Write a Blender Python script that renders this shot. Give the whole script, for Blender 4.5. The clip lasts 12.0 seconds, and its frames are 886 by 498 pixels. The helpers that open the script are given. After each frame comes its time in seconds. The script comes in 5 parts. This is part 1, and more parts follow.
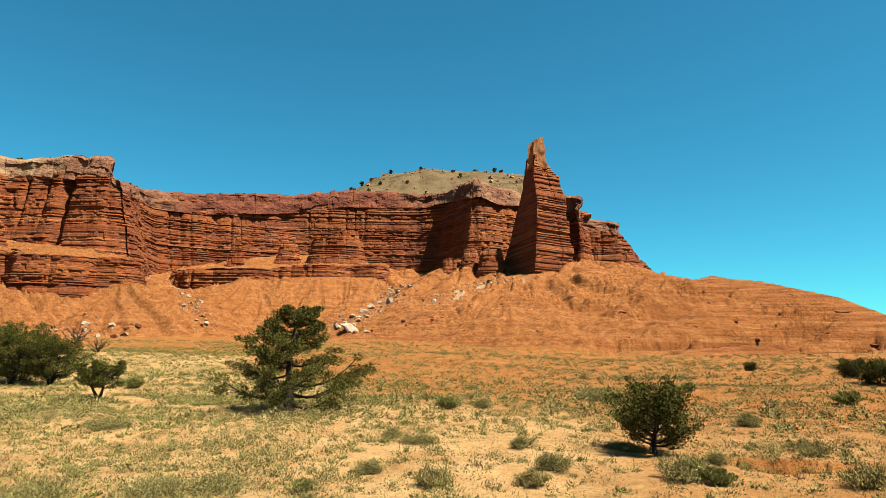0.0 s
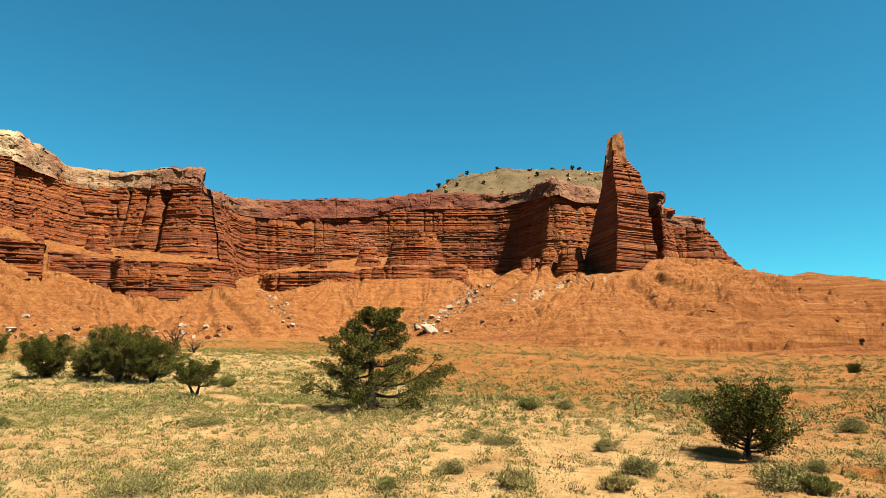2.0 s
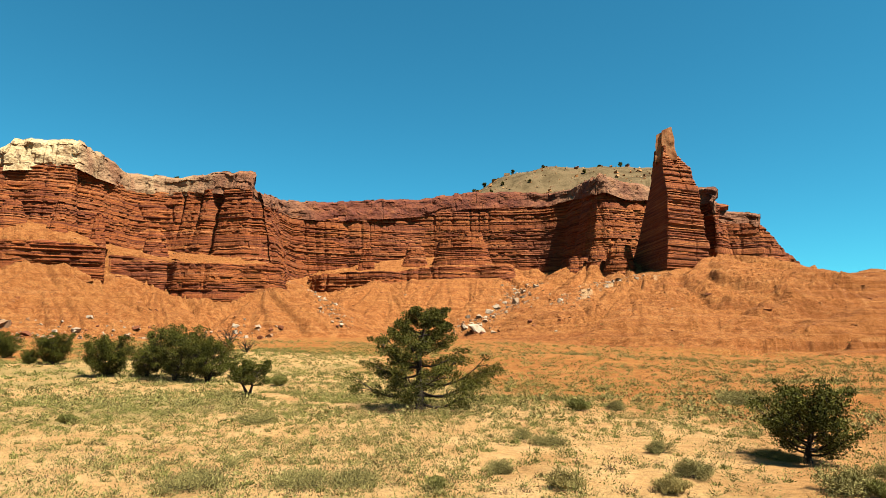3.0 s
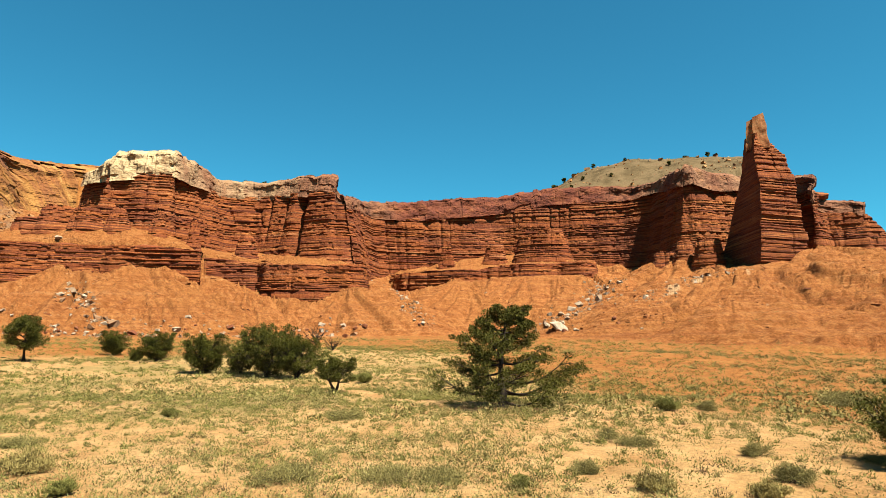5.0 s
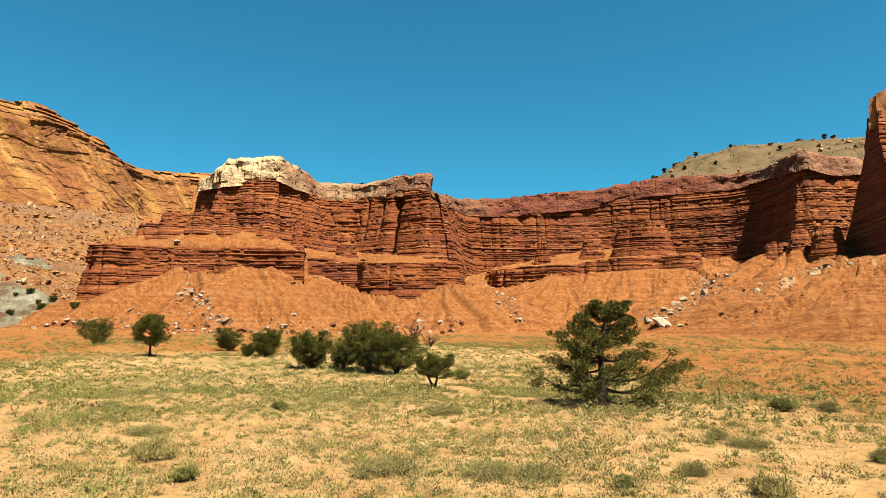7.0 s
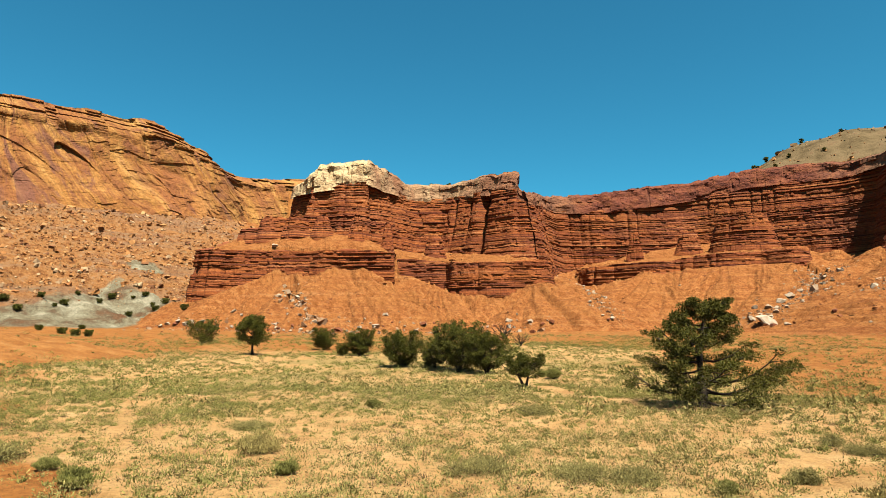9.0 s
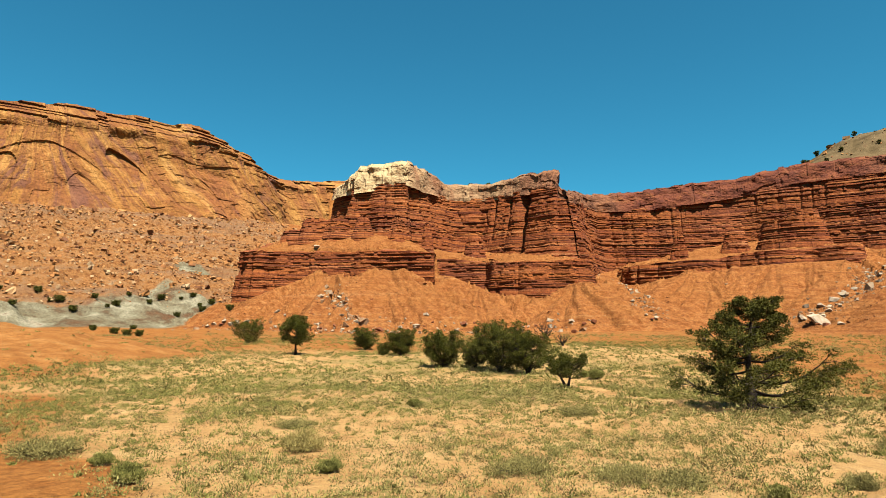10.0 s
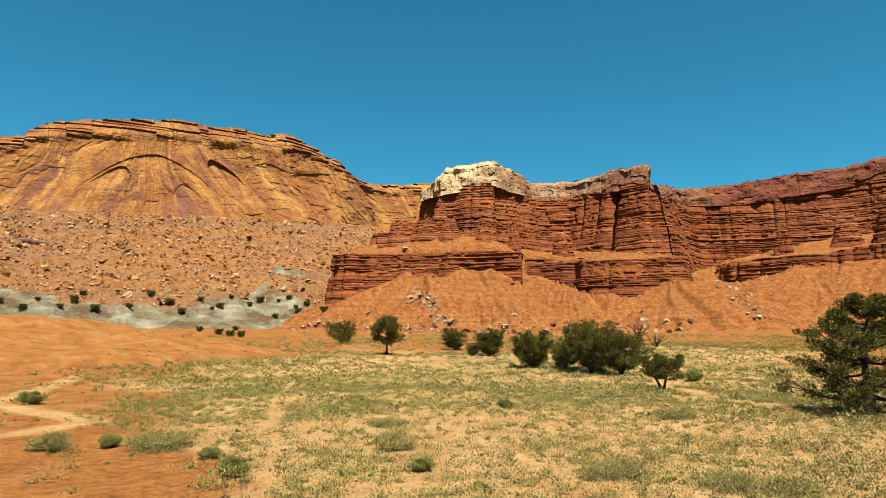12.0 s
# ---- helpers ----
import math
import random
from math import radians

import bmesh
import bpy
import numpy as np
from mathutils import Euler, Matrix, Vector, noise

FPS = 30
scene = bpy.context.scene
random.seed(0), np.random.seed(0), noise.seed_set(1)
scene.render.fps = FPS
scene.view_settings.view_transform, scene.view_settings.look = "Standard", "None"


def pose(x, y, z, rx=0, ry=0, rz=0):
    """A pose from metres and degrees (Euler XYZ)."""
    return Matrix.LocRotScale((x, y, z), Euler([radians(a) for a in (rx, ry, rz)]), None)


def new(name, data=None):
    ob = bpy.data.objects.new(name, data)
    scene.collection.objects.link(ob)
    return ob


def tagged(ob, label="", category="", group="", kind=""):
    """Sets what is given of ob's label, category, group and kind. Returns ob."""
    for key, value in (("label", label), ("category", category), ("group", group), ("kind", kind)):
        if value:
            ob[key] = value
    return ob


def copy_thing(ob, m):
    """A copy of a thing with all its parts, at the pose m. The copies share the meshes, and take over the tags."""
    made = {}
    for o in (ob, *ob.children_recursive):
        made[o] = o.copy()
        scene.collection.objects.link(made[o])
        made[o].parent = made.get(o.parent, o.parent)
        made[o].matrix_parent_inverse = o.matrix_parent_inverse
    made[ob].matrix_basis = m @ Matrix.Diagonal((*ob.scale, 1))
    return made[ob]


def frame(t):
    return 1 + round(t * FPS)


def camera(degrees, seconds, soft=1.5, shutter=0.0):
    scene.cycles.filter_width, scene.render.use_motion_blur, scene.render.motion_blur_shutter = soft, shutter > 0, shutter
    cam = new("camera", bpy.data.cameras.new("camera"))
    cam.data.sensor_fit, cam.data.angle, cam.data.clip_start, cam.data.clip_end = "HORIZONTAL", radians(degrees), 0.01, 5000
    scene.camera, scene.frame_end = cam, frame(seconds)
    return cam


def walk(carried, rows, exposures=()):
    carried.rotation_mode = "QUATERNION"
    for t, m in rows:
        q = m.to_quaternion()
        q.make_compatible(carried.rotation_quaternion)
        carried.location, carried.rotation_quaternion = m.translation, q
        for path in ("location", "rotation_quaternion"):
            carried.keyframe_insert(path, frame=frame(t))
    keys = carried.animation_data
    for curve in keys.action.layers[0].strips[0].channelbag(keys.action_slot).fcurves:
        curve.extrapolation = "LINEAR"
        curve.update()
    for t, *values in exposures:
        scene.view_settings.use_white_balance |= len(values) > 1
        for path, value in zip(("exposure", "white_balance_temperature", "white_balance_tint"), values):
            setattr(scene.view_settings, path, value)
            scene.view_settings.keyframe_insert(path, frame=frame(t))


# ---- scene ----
EYE = 3.2
EXPOSURE = 2.06
cam = camera(68.9, 12.0, soft=0.85)
# seconds, yaw, pitch, roll: a slow pan to the left from a fixed stand
ROWS = [
    (0.0, 0.00, 8.64, -0.02),
    (0.5, 1.48, 8.65, -0.02),
    (1.0, 3.00, 8.66, -0.01),
    (1.5, 4.90, 8.66, 0.00),
    (2.0, 6.97, 8.68, 0.00),
    (2.5, 9.13, 8.68, 0.00),
    (3.0, 11.12, 8.67, 0.00),
    (5.0, 18.26, 8.49, 0.03),
    (5.5, 20.24, 8.38, 0.03),
    (6.0, 22.26, 8.25, 0.02),
    (6.5, 24.40, 8.19, 0.00),
    (7.0, 26.76, 8.18, 0.00),
    (9.0, 34.63, 8.13, 0.02),
    (9.5, 36.30, 8.13, 0.01),
    (10.0, 38.19, 8.12, -0.01),
    (10.5, 39.84, 8.14, -0.02),
    (11.0, 41.92, 8.15, -0.01),
    (11.5, 44.14, 8.15, 0.00),
    (12.0, 45.98, 8.15, 0.01),
]
walk(cam, [(t, pose(0.05, 0.08, EYE, 90 + pitch, roll, yaw)) for t, yaw, pitch, roll in ROWS],
     exposures=[(0.0, EXPOSURE + 0.02), (3.0, EXPOSURE + 0.08), (6.0, EXPOSURE + 0.10), (9.0, EXPOSURE), (12.0, EXPOSURE - 0.12)])

# ---------------------------------------------------------------- light
SUN_BEARING, SUN_HEIGHT = 120.0, 61.0
world = bpy.data.worlds.new("sky")
scene.world = world
world.use_nodes = True
wn, wl = world.node_tree.nodes, world.node_tree.links
sky = wn.new("ShaderNodeTexSky")
sky.sky_type = "NISHITA"
sky.sun_disc = False
sky.sun_elevation = radians(SUN_HEIGHT)
sky.sun_rotation = radians(SUN_BEARING)
sky.altitude = 1850.0
sky.air_density, sky.dust_density, sky.ozone_density = 1.0, 0.3, 1.0
tint = wn.new("ShaderNodeMix")
tint.data_type, tint.blend_type = "RGBA", "MULTIPLY"
tint.inputs["Factor"].default_value = 1.0
tint.inputs["B"].default_value = (0.21, 0.885, 0.90, 1)
wl.new(sky.outputs["Color"], tint.inputs["A"])
wl.new(tint.outputs["Result"], wn["Background"].inputs["Color"])
wn["Background"].inputs["Strength"].default_value = 0.0372
sun_data = bpy.data.lights.new("sun", "SUN")
sun_data.energy, sun_data.angle, sun_data.color = 5.0, radians(0.53), (1.0, 0.95, 0.84)
sun = new("sun", sun_data)
sb, sh = radians(SUN_BEARING), radians(SUN_HEIGHT)
sun_dir = Vector((math.sin(sb) * math.cos(sh), math.cos(sb) * math.cos(sh), math.sin(sh)))
sun.matrix_world = Matrix.LocRotScale(sun_dir * 400, sun_dir.to_track_quat("Z", "Y"), None)
scene.view_settings.exposure = EXPOSURE


# ---------------------------------------------------------------- materials
class Nodes:
    """A small builder for procedural materials."""

    def __init__(self, name, rough=0.9, spec=0.15):
        self.mat = bpy.data.materials.new(name)
        self.mat.use_nodes = True
        self.t = self.mat.node_tree
        self.out = self.t.nodes["Principled BSDF"]
        self.out.inputs["Roughness"].default_value = rough
        self.out.inputs["Specular IOR Level"].default_value = spec
        self.place = self.node("ShaderNodeNewGeometry").outputs["Position"]

    def node(self, kind):
        return self.t.nodes.new(kind)

    def put(self, value, socket):
        if hasattr(value, "is_output"):
            self.t.links.new(value, socket)
        else:
            socket.default_value = value

    def noise(self, scale, detail=4.0, rough=0.55, stretch=(1, 1, 1), distort=0.0):
        m = self.node("ShaderNodeMapping")
        m.inputs["Scale"].default_value = stretch
        self.t.links.new(self.place, m.inputs["Vector"])
        n = self.node("ShaderNodeTexNoise")
        n.inputs["Scale"].default_value, n.inputs["Detail"].default_value = scale, detail
        n.inputs["Roughness"].default_value, n.inputs["Distortion"].default_value = rough, distort
        self.t.links.new(m.outputs["Vector"], n.inputs["Vector"])
        return n.outputs["Fac"]

    def cracks(self, scale, stretch=(1, 1, 1)):
        m = self.node("ShaderNodeMapping")
        m.inputs["Scale"].default_value = stretch
        self.t.links.new(self.place, m.inputs["Vector"])
        n = self.node("ShaderNodeTexVoronoi")
        n.feature = "DISTANCE_TO_EDGE"
        n.inputs["Scale"].default_value = scale
        self.t.links.new(m.outputs["Vector"], n.inputs["Vector"])
        return n.outputs["Distance"]

    def ramp(self, fac, stops):
        r = self.node("ShaderNodeValToRGB")
        e = r.color_ramp.elements
        while len(e) < len(stops):
            e.new(0.5)
        for k, (at, c) in enumerate(stops):
            e[k].position = at
            e[k].color = (*c, 1) if len(c) == 3 else c
        self.put(fac, r.inputs["Fac"])
        return r.outputs["Color"]

    def mix(self, fac, a, b, kind="MIX"):
        m = self.node("ShaderNodeMix")
        m.data_type, m.blend_type = "RGBA", kind
        self.put(fac, m.inputs["Factor"])
        for v, s in ((a, "A"), (b, "B")):
            self.put((*v, 1) if isinstance(v, tuple) and len(v) == 3 else v, m.inputs[s])
        return m.outputs["Result"]

    def math(self, kind, a, b=0.0):
        m = self.node("ShaderNodeMath")
        m.operation = kind
        self.put(a, m.inputs[0])
        self.put(b, m.inputs[1])
        return m.outputs[0]

    def attr(self, name):
        a = self.node("ShaderNodeAttribute")
        a.attribute_name = name
        return a.outputs["Fac"]

    def rand(self):
        return self.node("ShaderNodeObjectInfo").outputs["Random"]

    def island(self):
        return self.node("ShaderNodeNewGeometry").outputs["Random Per Island"]

    def finish(self, colour, height=None, strength=0.5, distance=0.2):
        self.put(self.mix(1.0, colour, (0.65, 0.65, 0.65), "MULTIPLY"), self.out.inputs["Base Color"])
        if height is not None:
            b = self.node("ShaderNodeBump")
            b.inputs["Strength"].default_value, b.inputs["Distance"].default_value = strength, distance
            self.t.links.new(height, b.inputs["Height"])
            self.t.links.new(b.outputs["Normal"], self.out.inputs["Normal"])
        return self.mat


def strata_rock():
    """Thin-bedded red mudstone and siltstone."""
    n = Nodes("red_bedded_rock")
    beds = n.noise(1.0, 4, 0.7, (0.012, 0.012, 0.75), 0.05)
    c = n.ramp(beds, [(0.30, (0.080, 0.015, 0.004)), (0.40, (0.225, 0.057, 0.012)), (0.46, (0.115, 0.024, 0.007)), (0.52, (0.280, 0.080, 0.016)),
                      (0.58, (0.135, 0.030, 0.008)), (0.66, (0.345, 0.120, 0.030))])
    patch = n.noise(0.05, 6, 0.65)
    c = n.mix(n.ramp(patch, [(0.46, (0, 0, 0)), (0.66, (0.45, 0.45, 0.45))]), c, (0.290, 0.093, 0.019))
    mauve = n.noise(0.022, 4, 0.6, (1, 1, 1.8))
    c = n.mix(n.ramp(mauve, [(0.55, (0, 0, 0)), (0.70, (0.55, 0.55, 0.55))]), c, (0.150, 0.048, 0.025))
    thin = n.noise(1.0, 3, 0.6, (0.03, 0.03, 2.6), 0.04)
    c = n.mix(n.ramp(thin, [(0.53, (0, 0, 0)), (0.58, (0.8, 0.8, 0.8)), (0.72, (0.9, 0.9, 0.9))]), c, (0.058, 0.011, 0.005))
    pale = n.noise(1.0, 2, 0.6, (0.02, 0.02, 1.9), 0.03)
    c = n.mix(n.ramp(pale, [(0.61, (0, 0, 0)), (0.66, (0.6, 0.6, 0.6))]), c, (0.36, 0.15, 0.058))
    streak = n.noise(1.0, 5, 0.6, (0.45, 0.45, 0.035))
    c = n.mix(n.ramp(streak, [(0.54, (0, 0, 0)), (0.70, (0.5, 0.5, 0.5))]), c, (0.120, 0.026, 0.009))
    fine = n.noise(1.7, 8, 0.7, (0.8, 0.8, 2.2))
    c = n.mix(0.75, c, n.ramp(fine, [(0.36, (0.55, 0.52, 0.5)), (0.5, (1, 1, 1)), (0.66, (1.25, 1.25, 1.25))]), "MULTIPLY")
    h = n.math("ADD", n.math("MULTIPLY", thin, -0.5), n.math("MULTIPLY", fine, 0.7))
    return n.finish(c, h, 0.9, 0.45)


def cap_rock():
    """Massive caprock: cream where attribute pale is 1, varnished red-brown where 0."""
    n = Nodes("caprock")
    a = n.noise(0.16, 9, 0.66, (1, 1, 1.9), 0.5)
    red = n.ramp(a, [(0.3, (0.050, 0.013, 0.008)), (0.44, (0.105, 0.027, 0.013)), (0.55, (0.150, 0.042, 0.017)), (0.66, (0.200, 0.068, 0.024)), (0.76, (0.080, 0.021, 0.011))])
    pale = n.ramp(a, [(0.28, (0.17, 0.085, 0.034)), (0.38, (0.33, 0.215, 0.100)), (0.52, (0.46, 0.345, 0.185)), (0.66, (0.40, 0.275, 0.130)), (0.76, (0.21, 0.105, 0.042))])
    c = n.mix(n.attr("pale"), red, pale)
    varnish = n.noise(1.0, 6, 0.65, (0.25, 0.25, 0.10), 0.6)
    c = n.mix(n.ramp(varnish, [(0.55, (0, 0, 0)), (0.64, (0.55, 0.55, 0.55))]), c, (0.135, 0.048, 0.022))
    crack = n.cracks(0.16, (1, 1, 1.7))
    c = n.mix(n.ramp(crack, [(0.0, (0.7, 0.7, 0.7)), (0.022, (0, 0, 0))]), c, (0.05, 0.016, 0.007))
    h = n.math("ADD", n.noise(0.5, 9, 0.68, (1, 1, 1.6)), n.math("MULTIPLY", n.noise(2.2, 6, 0.65), 0.3))
    return n.finish(c, h, 0.9, 0.8)


def dome_rock():
    """Cross-bedded orange sandstone with desert varnish and dark fractures."""
    n = Nodes("orange_dome_sandstone")
    a = n.noise(0.05, 10, 0.68, (1, 1, 1.1), 0.5)
    c = n.ramp(a, [(0.30, (0.110, 0.034, 0.009)), (0.42, (0.205, 0.080, 0.017)), (0.54, (0.262, 0.118, 0.026)), (0.68, (0.320, 0.162, 0.043)), (0.80, (0.185, 0.060, 0.016))])
    pink = n.noise(0.03, 6, 0.6, (1, 1, 1), 0.5)
    c = n.mix(n.ramp(pink, [(0.48, (0, 0, 0)), (0.62, (0.45, 0.45, 0.45))]), c, (0.225, 0.075, 0.023))
    v = n.noise(0.026, 8, 0.7, (1, 1, 1.3), 1.1)
    c = n.mix(n.ramp(v, [(0.56, (0, 0, 0)), (0.62, (0.6, 0.6, 0.6))]), c, (0.140, 0.050, 0.027))
    at, up = n.node("ShaderNodeCombineXYZ"), n.node("ShaderNodeSeparateXYZ")
    n.put(n.place, up.inputs[0])
    n.put(n.attr("slant"), at.inputs[0])
    n.put(up.outputs[2], at.inputs[1])
    world_place, n.place = n.place, at.outputs[0]
    run = n.noise(1.0, 6, 0.65, (0.16, 0.028, 1), 0.5)
    c = n.mix(n.ramp(run, [(0.48, (0, 0, 0)), (0.55, (0.75, 0.75, 0.75)), (0.60, (0.2, 0.2, 0.2))]), c, (0.150, 0.050, 0.017))
    c = n.mix(n.ramp(run, [(0.36, (0.6, 0.6, 0.6)), (0.43, (0, 0, 0))]), c, (0.370, 0.190, 0.055))
    stain = n.noise(1.0, 6, 0.7, (0.06, 0.020, 1), 0.8)
    c = n.mix(n.ramp(stain, [(0.56, (0, 0, 0)), (0.62, (0.8, 0.8, 0.8))]), c, (0.125, 0.048, 0.030))
    n.place = world_place
    lines = n.noise(1.0, 6, 0.7, (0.07, 0.07, 0.42), 0.5)
    c = n.mix(n.ramp(lines, [(0.56, (0, 0, 0)), (0.70, (0.45, 0.45, 0.45))]), c, (0.125, 0.040, 0.012))
    grain = n.noise(0.8, 8, 0.7)
    c = n.mix(0.8, c, n.ramp(grain, [(0.36, (0.6, 0.58, 0.55)), (0.5, (1, 1, 1)), (0.66, (1.2, 1.2, 1.2))]), "MULTIPLY")
    h = n.math("ADD", n.noise(0.30, 9, 0.68), n.math("MULTIPLY", lines, 0.4))
    return n.finish(c, h, 0.9, 1.4)


def ground_soil():
    """Sand, red soil, red talus, grey-green clay and pale rubble, by the kind of soil at each place."""
    n = Nodes("desert_soil", 0.95, 0.05)
    big = n.noise(0.05, 6, 0.6)
    mid = n.noise(0.45, 7, 0.65)
    fine = n.noise(5.0, 6, 0.7)
    sand = n.ramp(mid, [(0.3, (0.245, 0.128, 0.044)), (0.5, (0.325, 0.190, 0.074)), (0.7, (0.375, 0.236, 0.103))])
    litter = n.noise(0.8, 7, 0.68)
    sand = n.mix(n.ramp(n.math("MULTIPLY", litter, n.attr("litter")), [(0.36, (0, 0, 0)), (0.56, (0.6, 0.6, 0.6))]), sand, (0.155, 0.125, 0.040))
    red = n.ramp(mid, [(0.3, (0.165, 0.056, 0.013)), (0.55, (0.235, 0.097, 0.025)), (0.75, (0.275, 0.135, 0.045))])
    pebble = n.noise(2.6, 7, 0.75)
    red = n.mix(0.9, red, n.ramp(pebble, [(0.36, (0.62, 0.58, 0.55)), (0.5, (1, 1, 1)), (0.66, (1.2, 1.2, 1.2))]), "MULTIPLY")
    grit = n.noise(0.5, 9, 0.74, (1, 1, 0.8))
    talus = n.ramp(grit, [(0.30, (0.105, 0.029, 0.008)), (0.42, (0.215, 0.072, 0.019)), (0.53, (0.290, 0.110, 0.032)), (0.66, (0.350, 0.156, 0.052)), (0.76, (0.42, 0.23, 0.10))])
    talus = n.mix(n.ramp(n.noise(0.07, 6, 0.6), [(0.42, (0, 0, 0)), (0.66, (0.4, 0.4, 0.4))]), talus, (0.290, 0.118, 0.032))
    scree = n.math("MULTIPLY", n.attr("scree"), n.math("ADD", 0.35, n.noise(0.7, 6, 0.7)))
    talus = n.mix(n.ramp(scree, [(0.35, (0, 0, 0)), (0.62, (0.8, 0.8, 0.8))]), talus, (0.40, 0.26, 0.135))
    bands = n.noise(1.0, 6, 0.7, (0.03, 0.03, 0.8), 0.25)
    talus = n.mix(n.ramp(bands, [(0.52, (0, 0, 0)), (0.62, (0.5, 0.5, 0.5))]), talus, (0.165, 0.050, 0.015))
    talus = n.mix(n.ramp(bands, [(0.34, (0.4, 0.4, 0.4)), (0.42, (0, 0, 0))]), talus, (0.37, 0.185, 0.075))
    chips = n.noise(1.6, 6, 0.75)
    talus = n.mix(0.9, talus, n.ramp(chips, [(0.35, (0.58, 0.55, 0.52)), (0.48, (0.95, 0.95, 0.95)), (0.62, (1.12, 1.14, 1.16)), (0.7, (1.5, 1.6, 1.75))]), "MULTIPLY")
    talus = n.mix(n.math("MULTIPLY", n.attr("umber"), 0.75), talus, n.ramp(bands, [(0.38, (0.330, 0.145, 0.048)), (0.45, (0.225, 0.080, 0.022)), (0.50, (0.265, 0.097, 0.027)), (0.54, (0.120, 0.034, 0.010)), (0.60, (0.215, 0.074, 0.020))]))
    claybed = n.noise(0.09, 8, 0.65, (1, 1, 2.2), 0.4)
    clay = n.ramp(claybed, [(0.32, (0.130, 0.062, 0.030)), (0.41, (0.12, 0.080, 0.045)), (0.47, (0.160, 0.132, 0.080)), (0.56, (0.225, 0.200, 0.130)), (0.66, (0.34, 0.295, 0.205)), (0.76, (0.14, 0.072, 0.038))])
    clay = n.mix(0.8, clay, n.ramp(chips, [(0.36, (0.6, 0.6, 0.6)), (0.5, (1, 1, 1)), (0.66, (1.25, 1.25, 1.25))]), "MULTIPLY")
    rubble = n.ramp(n.noise(0.35, 9, 0.76), [(0.32, (0.060, 0.026, 0.014)), (0.43, (0.195, 0.078, 0.025)), (0.52, (0.275, 0.128, 0.044)), (0.62, (0.235, 0.135, 0.070)), (0.70, (0.32, 0.200, 0.110))])
    rubble = n.mix(n.ramp(n.noise(1.0, 4, 0.6, (0.014, 0.014, 0.161), 0.3), [(0.46, (0, 0, 0)), (0.6, (0.5, 0.5, 0.5))]), rubble, (0.155, 0.101, 0.067))
    hill = n.ramp(n.noise(0.12, 9, 0.68), [(0.3, (0.045, 0.030, 0.014)), (0.45, (0.090, 0.062, 0.029)), (0.58, (0.130, 0.090, 0.045)), (0.72, (0.100, 0.052, 0.026))])
    edge = n.math("MULTIPLY", n.math("SUBTRACT", big, 0.5), 1.2)

    def mask(name, lo=0.4, hi=0.6):
        return n.ramp(n.math("ADD", n.attr(name), edge), [(lo, (0, 0, 0)), (hi, (1, 1, 1))])

    c = n.mix(mask("sand", 0.25, 0.8), red, sand)
    c = n.mix(n.math("MULTIPLY", n.attr("mound"), 0.85), c, n.mix(0.6, n.ramp(mid, [(0.3, (0.165, 0.062, 0.016)), (0.52, (0.240, 0.100, 0.027)), (0.72, (0.300, 0.150, 0.050))]), n.ramp(chips, [(0.36, (0.7, 0.7, 0.7)), (0.5, (1, 1, 1)), (0.66, (1.15, 1.15, 1.15))]), "MULTIPLY"))
    c = n.mix(mask("talus"), c, talus)
    c = n.mix(mask("rubble"), c, rubble)
    c = n.mix(mask("clay"), c, clay)
    c = n.mix(n.attr("hill"), c, hill)
    speck = n.ramp(fine, [(0.36, (0.68, 0.68, 0.68)), (0.5, (1, 1, 1)), (0.68, (1.15, 1.15, 1.15))])
    c = n.mix(0.85, c, speck, "MULTIPLY")
    rough = n.math("MULTIPLY", n.math("MULTIPLY", grit, n.math("ADD", n.attr("talus"), n.attr("rubble"))), 3.4)
    h = n.math("ADD", n.math("MULTIPLY", fine, 0.25), n.math("ADD", mid, rough))
    return n.finish(c, h, 0.9, 0.6)


def stone(name, stops, scale=1.2):
    n = Nodes(name, 0.9, 0.15)
    c = n.ramp(n.noise(scale, 7, 0.65), stops)
    c = n.mix(0.6, c, n.ramp(n.rand(), [(0, (0.75, 0.72, 0.7)), (1, (1.1, 1.1, 1.1))]), "MULTIPLY")
    return n.finish(c, n.noise(scale * 3, 8, 0.65), 0.6, 0.15)


def leafy(name, dark, light, spread=0.5):
    n = Nodes(name, 0.9, 0.03)
    c = n.ramp(n.island(), [(0.0, dark), (spread, tuple((a + b) / 2 for a, b in zip(dark, light))), (1.0, light)])
    c = n.mix(0.7, c, n.ramp(n.noise(0.9, 3), [(0.3, (0.65, 0.65, 0.65)), (0.7, (1.2, 1.2, 1.2))]), "MULTIPLY")
    n.put(0.0, n.out.inputs["Metallic"])
    return n.finish(c)


M_STRATA, M_CAP, M_DOME, M_SOIL = strata_rock(), cap_rock(), dome_rock(), ground_soil()
M_PALE = stone("pale_boulder_stone", [(0.3, (0.218, 0.142, 0.081)), (0.5, (0.313, 0.237, 0.161)), (0.7, (0.351, 0.294, 0.223))])
M_REDSTONE = stone("red_boulder_stone", [(0.3, (0.066, 0.016, 0.008)), (0.5, (0.152, 0.048, 0.019)), (0.7, (0.227, 0.090, 0.038))])
M_GREYBAND = stone("mauve_band_stone", [(0.3, (0.050, 0.022, 0.015)), (0.5, (0.130, 0.062, 0.038)), (0.7, (0.230, 0.125, 0.070))], 0.6)
M_SPIRECAP = stone("orange_caprock", [(0.3, (0.190, 0.058, 0.018)), (0.5, (0.340, 0.135, 0.045)), (0.7, (0.430, 0.210, 0.085))], 0.35)
